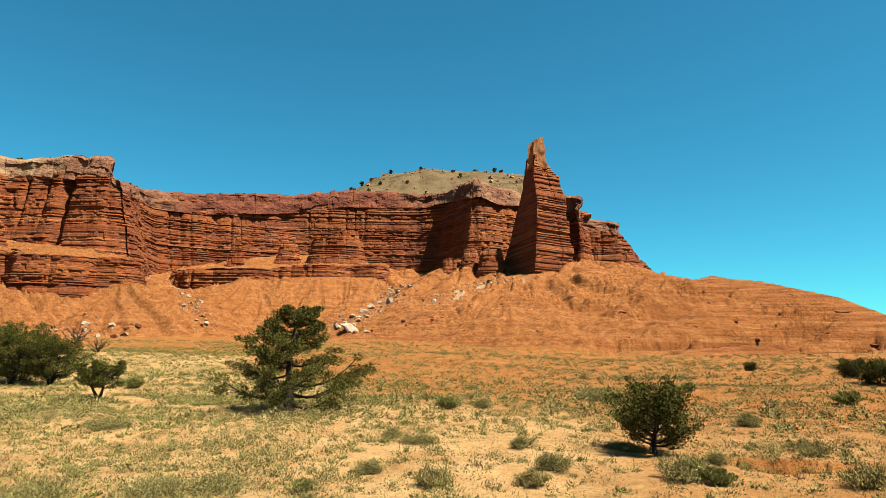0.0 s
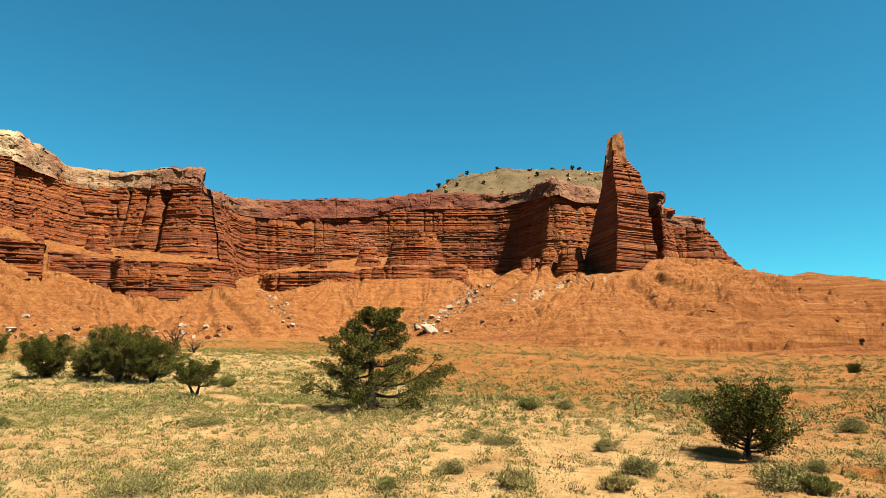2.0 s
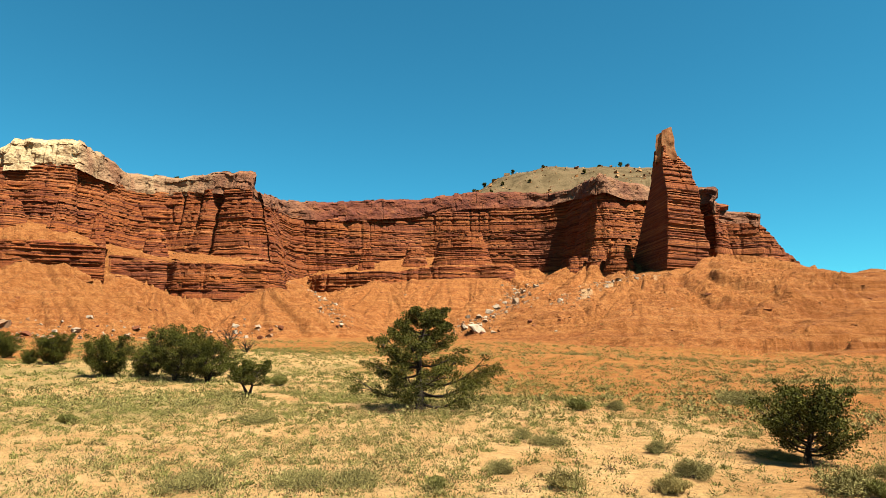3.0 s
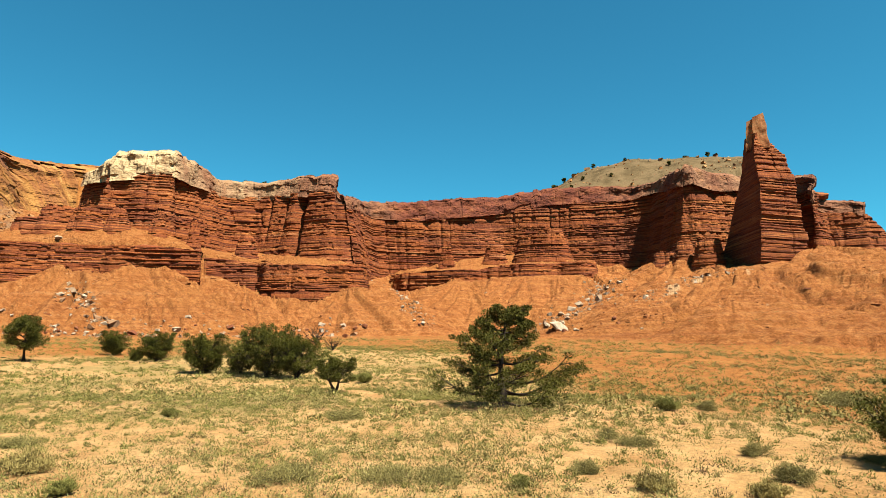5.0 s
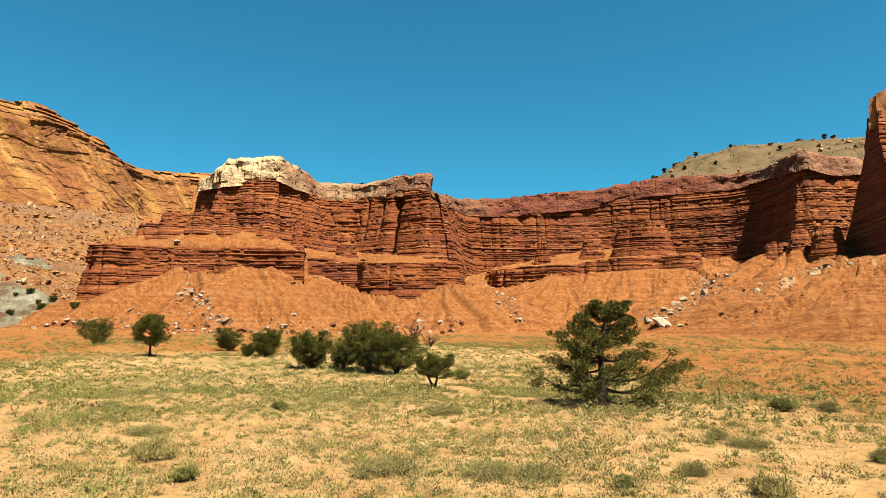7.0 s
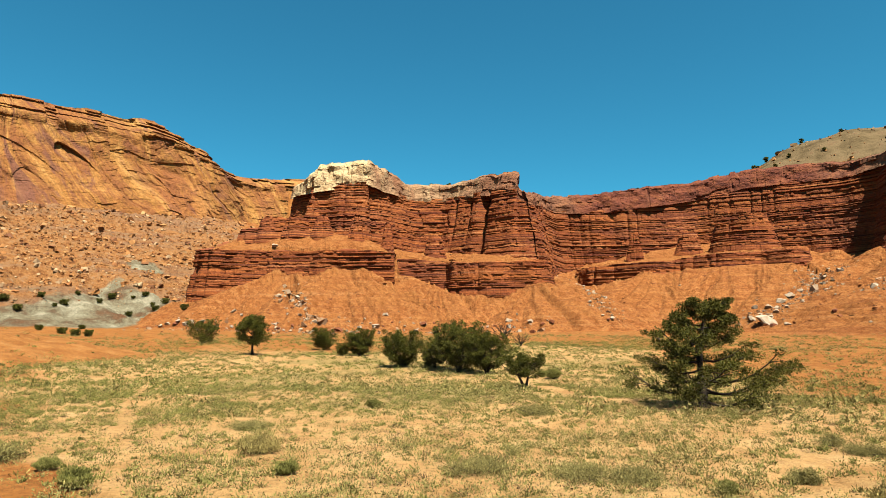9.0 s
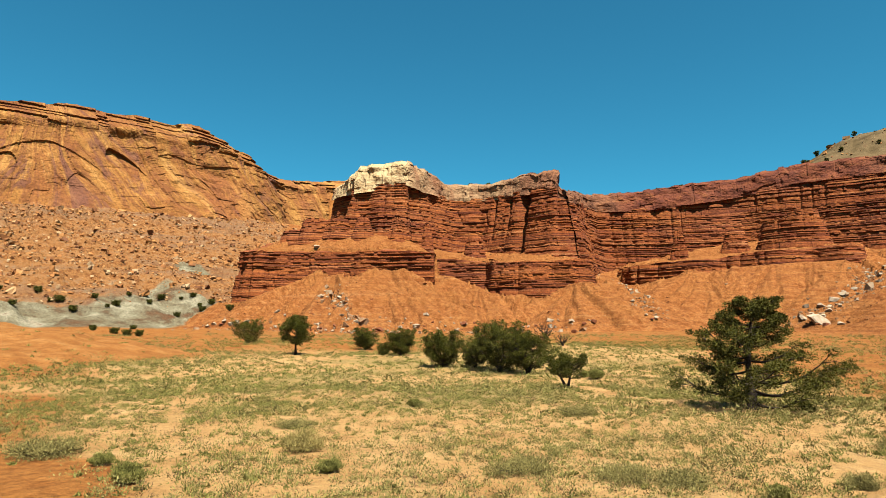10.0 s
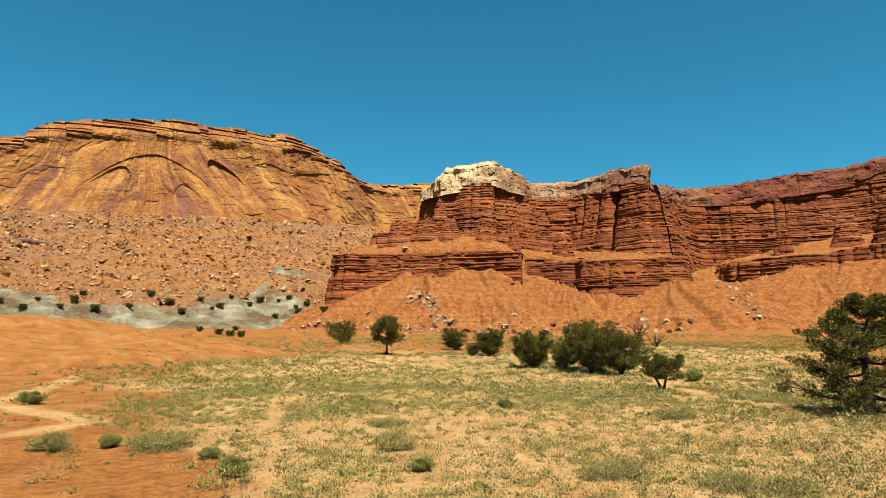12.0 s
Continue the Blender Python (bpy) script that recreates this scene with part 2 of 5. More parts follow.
M_BARK = stone("dark_bark", [(0.3, (0.012, 0.008, 0.005)), (0.6, (0.033, 0.022, 0.014)), (0.8, (0.060, 0.042, 0.030))], 6.0)
M_PINE = leafy("pinyon_needles", (0.020, 0.022, 0.005), (0.108, 0.100, 0.020))
M_JUNIPER = leafy("juniper_leaves", (0.020, 0.023, 0.005), (0.110, 0.104, 0.020))
M_SAGE = leafy("sage_leaves", (0.098, 0.084, 0.028), (0.285, 0.240, 0.082))
M_GRASS = leafy("dry_bunch_grass", (0.19, 0.145, 0.045), (0.33, 0.26, 0.09))
M_TWIG = leafy("dry_brown_twigs", (0.070, 0.042, 0.020), (0.190, 0.125, 0.062))
M_GREEN = leafy("green_rabbitbrush", (0.088, 0.088, 0.020), (0.235, 0.218, 0.060))


# ---------------------------------------------------------------- arithmetic of the land
SPAN, LIFT = 1.0165, 1.0145  # true degrees to a degree of the plan, level and upright


def spot(bearing, far):
    """Plan coordinates from a bearing in degrees of the plan (0 ahead, right positive) and a distance from the stand."""
    a = np.radians(bearing * SPAN)
    return far * np.sin(a), far * np.cos(a)


def rise(angle, far):
    return EYE + far * np.tan(np.radians(angle * LIFT))


def hashed(ix, iy, iz):
    h = (ix.astype(np.int64) * 374761393 + iy.astype(np.int64) * 668265263 + iz.astype(np.int64) * 2147483647) & 0x7FFFFFFF
    h = ((h ^ (h >> 13)) * 1274126177) & 0x7FFFFFFF
    h = ((h ^ (h >> 16)) * 1103515245) & 0x7FFFFFFF
    return ((h ^ (h >> 15)) & 0xFFFF) / 65535.0


def vnoise(x, y, z=0.0):
    x, y, z = np.broadcast_arrays(np.asarray(x, float), np.asarray(y, float), np.asarray(z, float))
    ix, iy, iz = np.floor(x), np.floor(y), np.floor(z)
    fx, fy, fz = x - ix, y - iy, z - iz
    fx, fy, fz = (f * f * (3 - 2 * f) for f in (fx, fy, fz))
    r = 0.0
    for a in (0, 1):
        for b in (0, 1):
            for c in (0, 1):
                w = (fx if a else 1 - fx) * (fy if b else 1 - fy) * (fz if c else 1 - fz)
                r = r + w * hashed(ix + a, iy + b, iz + c)
    return r * 2 - 1


def fbm(x, y, z=0.0, octaves=4, gain=0.5):
    total, amp = 0.0, 1.0
    for k in range(octaves):
        total = total + amp * vnoise(x * 2 ** k + 17.3 * k, y * 2 ** k - 9.1 * k, np.asarray(z) * 2 ** k + 4.7 * k)
        amp *= gain
    return total


def smoothstep(a, b, x):
    t = np.clip((x - a) / (b - a), 0, 1)
    return t * t * (3 - 2 * t)


def mesh_object(name, verts, faces, material, parent=None, label="", smooth=False):
    me = bpy.data.meshes.new(name)
    verts, faces = np.asarray(verts, np.float32), np.asarray(faces, np.int32)
    k = faces.shape[1]
    me.vertices.add(len(verts))
    me.vertices.foreach_set("co", verts.ravel())
    me.loops.add(faces.size)
    me.loops.foreach_set("vertex_index", faces.ravel())
    me.polygons.add(len(faces))
    me.polygons.foreach_set("loop_start", np.arange(0, faces.size, k, dtype=np.int32))
    me.update(calc_edges=True)
    me.validate()
    me.polygons.foreach_set("use_smooth", np.full(len(me.polygons), smooth))
    me.materials.append(material)
    ob = new(name, me)
    if parent is not None:
        ob.parent = parent
    if label:
        tagged(ob, label)
    return ob


def grid_faces(rows, cols, closed=False):
    i, j = np.meshgrid(np.arange(rows - 1), np.arange(cols if closed else cols - 1), indexing="ij")
    a = i * cols + j
    b = i * cols + (j + 1) % cols
    return np.stack([a, b, b + cols, a + cols], -1).reshape(-1, 4)


def float_layer(ob, name, values):
    layer = ob.data.attributes.new(name, "FLOAT", "POINT")
    layer.data.foreach_set("value", np.asarray(values, np.float32).ravel())


# plan lines: bearing, distance, angle of the talus contact, angle of the rim, thickness of the cap in degrees, paleness of the cap, slope of the talus below
RIM = [
    (-47.6, 330, 9.0, 13.0, 1.2, 0.9, 2.0), (-47.1, 268, 9.5, 13.2, 1.2, 1.0, 2.0), (-46.1, 252, 9.6, 14.9, 2.6, 1.0, 2.0), (-43.4, 248, 9.2, 15.3, 2.5, 1.0, 2.0),
    (-40.6, 245, 8.6, 15.8, 2.5, 0.9, 2.0), (-38.4, 250, 7.9, 15.1, 2.4, 0.4, 2.0), (-36.9, 262, 7.6, 14.4, 2.2, 0.12, 2.0), (-36.3, 268, 7.6, 13.6, 1.7, 0.4, 2.0),
    (-34.0, 268, 7.6, 13.6, 1.6, 0.38, 2.0), (-31.2, 256, 7.5, 14.4, 2.1, 0.2, 2.0), (-28.3, 245, 7.4, 14.7, 2.1, 0.1, 2.0), (-27.6, 243, 7.0, 14.4, 1.9, 0.1, 2.0),
    (-27.2, 244, 6.8, 13.2, 1.2, 0.2, 2.0), (-26.0, 245, 6.6, 12.8, 1.1, 0.1, 2.0), (-25.2, 249, 6.0, 12.6, 1.1, 0.1, 1.0), (-24.8, 262, 5.6, 12.5, 1.1, 0.1, 0.7),
    (-24.5, 300, 5.7, 12.4, 1.1, 0.1, 0.5), (-23.4, 326, 5.8, 12.4, 1.5, 0.1, 0.5), (-21.0, 332, 6.6, 12.5, 1.8, 0.0, 0.6), (-18.0, 335, 7.2, 12.7, 1.9, 0.0, 2.0),
    (-13.0, 340, 7.7, 12.9, 1.7, 0.0, 2.0), (-9.0, 340, 7.8, 13.4, 1.6, 0.0, 2.0), (-5.0, 338, 7.0, 13.5, 1.5, 0.0, 0.9), (-2.3, 336, 6.5, 13.3, 1.3, 0.05, 0.55),
    (-0.8, 330, 6.4, 13.6, 1.2, 0.2, 0.5), (0.2, 314, 6.4, 14.0, 1.6, 0.1, 0.5), (0.8, 296, 6.6, 14.2, 1.6, 0.1, 0.5), (2.0, 288, 6.9, 14.6, 1.8, 0.15, 0.5), (3.6, 288, 7.0, 14.7, 1.8, 0.2, 0.48),
    (5.4, 296, 6.5, 13.9, 1.8, 0.15, 0.4), (8.0, 306, 6.0, 13.4, 1.4, 0.2, 0.28), (10.4, 300, 6.2, 12.9, 1.4, 0.12, 0.28), (11.6, 290, 6.9, 12.4, 1.6, 0.15, 0.28),
    (12.4, 291, 6.6, 11.5, 1.2, 0.12, 0.28), (12.8, 300, 6.4, 10.7, 1.0, 0.1, 0.27), (14.0, 300, 6.0, 10.6, 1.1, 0.1, 0.27), (15.3, 299, 5.6, 10.4, 1.2, 0.1, 0.27),
    (15.7, 301, 5.5, 9.3, 0.2, 0.1, 0.27), (16.7, 303, 5.0, 7.8, 0.2, 0.1, 0.27), (18.0, 306, 4.5, 6.9, 0.2, 0.0, 0.27), (18.8, 312, 4.2, 5.4, 0.2, 0.0, 0.27), (19.3, 330, 4.0, 4.6, 0.2, 0.0, 0.27)]
BENCH = [
    (-50.5, 292, 4.5, 8.6, 0.55), (-53.2, 270, 3.6, 7.9, 0.55), (-54.6, 252, 3.3, 7.3, 0.55), (-54.9, 245, 3.3, 7.2, 0.55), (-54.2, 240, 3.3, 7.3, 0.55), (-53.0, 238, 3.5, 7.35, 0.52), (-50.8, 240, 4.4, 7.4, 0.5), (-49.0, 238, 4.7, 7.5, 0.5), (-47.0, 236, 5.7, 7.5, 0.5),
    (-44.6, 231, 4.9, 7.6, 0.5), (-42.3, 233, 6.2, 7.7, 0.5), (-39.8, 229, 5.0, 7.6, 0.5), (-37.9, 226, 4.2, 7.5, 0.5), (-37.5, 233, 4.9, 7.2, 0.5), (-36.8, 238, 5.7, 7.0, 0.5), (-34.5, 235, 4.8, 6.8, 0.5),
    (-32.2, 229, 3.9, 6.7, 0.5), (-29.8, 227, 3.7, 6.8, 0.5), (-28.0, 227, 3.9, 6.8, 0.5), (-26.2, 229, 5.0, 6.8, 0.5), (-25.2, 231, 4.8, 6.9, 0.5), (-24.7, 236, 4.9, 6.8, 0.5), (-24.5, 246, 5.0, 6.6, 0.5), (-24.6, 262, 5.2, 6.3, 0.5)]
LEDGE = [
    (-22.4, 320, 4.6, 5.9, 0.5), (-21.7, 303, 4.4, 6.05, 0.5), (-20.0, 298, 4.8, 6.3, 0.5), (-18.3, 298, 5.2, 6.4, 0.5), (-16.3, 296, 5.7, 6.4, 0.5), (-14.6, 299, 5.7, 6.5, 0.5), (-12.5, 298, 5.9, 6.8, 0.5),
    (-10.8, 296, 6.0, 6.9, 0.5), (-8.0, 297, 6.0, 7.0, 0.48), (-5.9, 297, 6.0, 7.1, 0.45), (-5.2, 303, 6.1, 7.0, 0.45), (-4.9, 320, 6.4, 6.9, 0.42)]
KNOBS = [(-41.6, 244, 8.0, 10.9, 4.2), (-39.0, 240, 7.4, 10.3, 3.8), (-44.6, 247, 8.8, 10.7, 4.5), (-46.8, 250, 9.0, 10.4, 5.0), (-35.0, 252, 7.2, 9.0, 5.0), (-48.3, 256, 8.2, 10.3, 8.0), (-50.0, 258, 8.0, 9.3, 6.0), (-17.6, 316, 7.6, 9.0, 4.0), (-13.4, 318, 7.4, 8.7, 7.0), (-9.2, 315, 7.4, 9.2, 13.0), (-8.6, 324, 8.6, 9.9, 8.0), (2.4, 279, 6.4, 8.4, 5.5), (4.2, 275, 6.4, 8.5, 6.0), (0.8, 283, 6.0, 7.6, 5.5)]
DOME = [
    (-104, 320, 9.6, 14.5, 0.45), (-95, 330, 9.6, 15.0, 0.45), (-87, 345, 9.6, 14.8, 0.45), (-81, 354, 9.7, 14.4, 0.46), (-79.0, 350, 9.7, 15.0, 0.46), (-77.0, 350, 9.7, 16.0, 0.46), (-74, 352, 9.9, 17.0, 0.46),
    (-68, 356, 10.1, 17.9, 0.46), (-62, 366, 10.1, 17.6, 0.46), (-56.4, 388, 10.1, 17.0, 0.45), (-53.4, 405, 10.0, 15.7, 0.45), (-51.6, 425, 9.9, 14.4, 0.45), (-50.3, 450, 9.8, 13.4, 0.45), (-46, 470, 9.6, 13.5, 0.45), (-41, 480, 9.0, 13.0, 0.45)]


def plan(rows):
    """Columns of a plan line: x, y, height of foot, height of rim and the rest."""
    a = np.array(rows, float)
    x, y = spot(a[:, 0], a[:, 1])
    return np.column_stack([x, y, rise(a[:, 2], a[:, 1]), rise(a[:, 3], a[:, 1] + 7), a[:, 4:]])


P_RIM, P_BENCH, P_LEDGE, P_DOME = plan(RIM), plan(BENCH), plan(LEDGE), plan(DOME)
P_DOME[:, 3] = P_DOME[:, 3] * 1.055
P_RIM[:, 4] = np.tan(np.radians(P_RIM[:, 4])) * np.hypot(P_RIM[:, 0], P_RIM[:, 1])


def resample(p, step):
    """The plan line at even steps, with its corners softened."""
    s = np.concatenate([[0], np.cumsum(np.hypot(np.diff(p[:, 0]), np.diff(p[:, 1])))])
    t = np.arange(0, s[-1], step)
    q = np.column_stack([np.interp(t, s, p[:, k]) for k in range(p.shape[1])])
    w = max(1, int(2.0 / step))
    kern = np.ones(2 * w + 1) / (2 * w + 1)
    for k in range(p.shape[1]):
        q[:, k] = np.convolve(np.pad(q[:, k], w, mode="edge"), kern, "valid")
    tx, ty = np.gradient(q[:, 0]), np.gradient(q[:, 1])
    w = max(1, int(6.0 / step))
    kern = np.hanning(2 * w + 1) / np.hanning(2 * w + 1).sum()
    tx, ty = (np.convolve(np.pad(e, w, mode="edge"), kern, "valid") for e in (tx, ty))
    l = np.hypot(tx, ty) + 1e-9
    return t, q, np.column_stack([ty / l, -tx / l])


# beds shared by all the red cliffs: foot, thickness, how far the face stands proud; hard beds part soft ones
rng = np.random.default_rng(11)
BEDS = []
zz, hard = 2.0, False
while zz < 105:
    hard = not hard
    thick = float(rng.choice([0.4, 0.6, 0.9, 1.5, 2.6] if hard else [0.25, 0.35, 0.5, 0.8, 1.4], p=[0.2, 0.28, 0.26, 0.16, 0.10]))
    step_out = float(rng.uniform(0.05, 0.38) if hard else rng.uniform(-0.38, -0.02)) + 0.30 * math.sin(zz * 0.62) + 0.35 * math.sin(zz * 0.19)
    BEDS.append((zz, thick, step_out))
    zz += thick


def cliff_rows(low, high):
    """Heights of the mesh rows, and for each its bed and how far it stands proud."""
    rows = []
    for k, (z0, h, proud) in enumerate(BEDS):
        if z0 + h < low or z0 > high:
            continue
        rows += [(z0 + 0.03, k, proud - 0.10), (z0 + 0.3 * h, k, proud), (z0 + h - 0.04, k, proud - 0.05)]
    return rows


def ridge(a, k):
    """Rounded ribs parted by sharp gullies, along one coordinate."""
    v = np.minimum(1, np.abs(vnoise(a, float(int(k)), 0.0)) * 1.7)
    return v * (1.6 - 0.6 * v)


def cliff_face(name, p, foot, rim, step, seed, material, batter=0.20, flute=1.0, proud=1.0, back=10.0, parent=None, label=""):
    """A bedded cliff along a plan line: thin continuous ledges at the beds, rounded buttresses, a few upright joints, a flat top running back."""
    t, q, nrm = resample(p, step)
    zf, zt = foot(q), rim(q)
    zt = zt + 0.35 * fbm(t * 0.35, seed, octaves=3)
    rows = cliff_rows(zf.min() - 7, zt.max() + 0.5)
    lobe = smoothstep(-0.15, 1.0, 1.5 * np.abs(vnoise(t * 0.062 + 0.4 * vnoise(t * 0.03, seed), seed + 17)))
    small = ridge(t * 0.21 + 0.3 * vnoise(t * 0.07, seed + 2), seed + 8)
    wide = fbm(t * 0.035, seed + 3.3, octaves=2) * 1.8 + flute * 3.0 * (lobe - 0.6)
    V = []
    for z, k, out in rows:
        local = fbm(t * 0.13, k * 1.7 + seed, octaves=3)
        tier = vnoise(t * 0.02, z * 0.07, seed + 12)
        joint = np.abs(vnoise(t * 0.13 + 0.03 * z, np.floor(z / 6.5 + 0.4 * vnoise(t * 0.05, seed)) * 3.1, seed))
        bold = 0.30 + 0.75 * smoothstep(-0.35, 0.3, vnoise(t * 0.035, z * 0.10, seed + 15) + 0.4 * vnoise(t * 0.11, z * 0.3, seed + 16))
        d = proud * (out * bold + 0.20 * local) - batter * (z - zf) + wide + flute * (1.0 + 0.9 * tier) * 1.25 * (small - 0.75)
        d = d - 0.55 * flute * np.exp(-(joint / 0.035) ** 2) * smoothstep(-0.1, 0.3, tier) + 0.14 * fbm(t * 1.1, z * 1.3, seed, octaves=2)
        chip = hashed(np.floor(t / 1.9 + 0.7 * vnoise(t * 0.3, k * 1.3)), np.full_like(t, k), np.full_like(t, seed))
        d = d - 0.45 * proud * (chip > 0.86) - 0.18 * proud * (chip < 0.2)
        over = np.maximum(z - zt, 0)
        d = d - np.minimum(over * 2.0, 2.5)
        zz2 = np.where(over > 0, zt + 0.02 * over, z + 0.06 * local)
        V.append(np.column_stack([q[:, 0] + nrm[:, 0] * d, q[:, 1] + nrm[:, 1] * d, zz2]))
    last = V[-1]
    away = q[:, :2] / np.hypot(q[:, 0], q[:, 1])[:, None]
    V.append(np.column_stack([last[:, 0] + away[:, 0] * back, last[:, 1] + away[:, 1] * back, zt + 0.1]))
    V = np.array(V)
    ob = mesh_object(name, V.reshape(-1, 3), grid_faces(V.shape[0], V.shape[1]), material, parent, label)
    return ob, t, q, nrm


def cap_face(name, p, step, seed, parent, label, blocky=1.0, back=14.0):
    """Massive caprock on the rim: a few great blocks parted by joints and level partings, a broken brow and a flat top."""
    t, q, nrm = resample(p, step)
    zt, thick = q[:, 3], q[:, 4]
    zf = zt - thick
    n = 40
    top = zt + 0.45 * fbm(t * 0.3, seed, octaves=3) + 0.9 * (hashed(np.floor(t / 4.3 + 0.8 * vnoise(t * 0.2, seed)), np.full_like(t, seed + 4), np.zeros_like(t)) - 0.5)
    block = hashed(np.floor(t / 8.5 + 1.2 * vnoise(t * 0.1, seed)), np.full_like(t, seed), np.zeros_like(t))
    wide = fbm(t * 0.035, seed + 3.3, octaves=2) * 1.8
    V = []
    for k in range(n):
        v = k / (n - 1)
        z = zf - 0.6 + v * (top - zf + 0.6)
        level = np.floor(v * 3.4 + 0.5 * vnoise(t * 0.06, seed) + 0.12 * vnoise(t * 0.4, seed))
        slab = hashed(np.floor(t / 6.5 + level * 0.37 + 0.8 * vnoise(t * 0.15, level * 3.0)), level, np.full_like(t, seed))
        d = -0.20 * (zf - q[:, 2]) + 0.9 + wide + blocky * (1.1 * (block - 0.5) + 1.3 * (slab - 0.5))
        crack = np.abs(vnoise(t * 0.11 + 0.2 * v, level * 2.0, seed + 2))
        d = d - 0.9 * blocky * np.exp(-(crack / 0.04) ** 2) + 0.8 * fbm(t * 0.16, z * 0.22, seed, octaves=5)
        d = d - 1.4 * smoothstep(0.78, 1.0, v) ** 2 - 0.22 * (z - zf)
        V.append(np.column_stack([q[:, 0] + nrm[:, 0] * d, q[:, 1] + nrm[:, 1] * d, z]))
    away = q[:, :2] / np.hypot(q[:, 0], q[:, 1])[:, None]
    for b in (2.0, back):
        last = V[n - 1]
        V.append(np.column_stack([last[:, 0] + away[:, 0] * b, last[:, 1] + away[:, 1] * b, top + 0.3 + 0.3 * fbm(t * 0.3, b, octaves=2)]))
    V = np.array(V)
    ob = mesh_object(name, V.reshape(-1, 3), grid_faces(V.shape[0], V.shape[1]), M_CAP, parent, label)
    float_layer(ob, "pale", np.tile(np.clip(q[:, 5] * (1 + 0.5 * fbm(t * 0.2, seed + 9)), 0, 1), V.shape[0]))
    return ob


def thing(name, label, category, group="", kind=""):
    return tagged(new(name), label, category, group, kind)


def cut(p, a, b):
    """The stretch of a plan line between two bearings."""
    be = np.degrees(np.arctan2(p[:, 0], p[:, 1])) / SPAN
    return p[(be >= a) & (be <= b)]


RIM_FOOT, RIM_TOP = (lambda q: q[:, 2]), (lambda q: q[:, 3] - q[:, 4] * 0.9)
for name, lab, a, b, seed in (("butte_cliff", "red bedded mudstone butte with cream caprock above a soil bench", -48, -24.5, 2),
                              ("amphitheatre_cliff", "long banded dark red cliff with brown caprock", -26, 8.2, 5),
                              ("ridge_cliff", "stepped red cliff end falling to a talus ridge", 7.5, 20, 9)):
    holder = thing(name, lab, "cliff", kind="structure")
    part = cut(P_RIM, a, b)
    cliff_face("bedded_face", part, RIM_FOOT, RIM_TOP, 0.5, seed, M_STRATA, flute=0.7 if seed == 5 else 1.25, parent=holder)
    cap_face("caprock", cut(P_RIM, a, min(b, 15.5)), 0.5, seed, holder, "massive jointed caprock", 0.55 if seed == 5 else 1.0)
holder = thing("lower_bench_cliff", "lower tier of ledgy red mudstone under the butte", "cliff", kind="structure")
cliff_face("bedded_face", P_BENCH, RIM_FOOT, lambda q: q[:, 3], 0.5, 21, M_STRATA, batter=0.16, flute=0.95, parent=holder, back=8)
holder = thing("ledge_cliff", "low red ledge across pale talus", "cliff", kind="structure")
cliff_face("bedded_face", P_LEDGE, RIM_FOOT, lambda q: q[:, 3], 0.45, 31, M_STRATA, batter=0.2, flute=1.0, parent=holder, back=6)
for be, far, lo, hi, wide in KNOBS:
    a = np.linspace(-100, 100, 15)
    cx, cy = spot(be, far)
    ux, uy = math.sin(radians(be)), math.cos(radians(be))
    px = cx - ux * 0.55 * wide * np.cos(np.radians(a)) + uy * wide * np.sin(np.radians(a))
    py = cy - uy * 0.55 * wide * np.cos(np.radians(a)) - ux * wide * np.sin(np.radians(a))
    kn = np.column_stack([px, py, np.full(15, rise(lo, far)), np.full(15, rise(hi, far)) + 0.6 * np.cos(np.radians(a)), np.full(15, 0.5)])
    holder = thing("mudstone_outcrop", "blocky red mudstone knob on the talus below the cliff", "rock outcrop", "knobs under the cliff")
    cliff_face("bedded_face", kn, RIM_FOOT, lambda q: q[:, 3], 0.4, be, M_STRATA, batter=0.25, flute=0.5, proud=0.9, parent=holder, back=wide * 0.5)


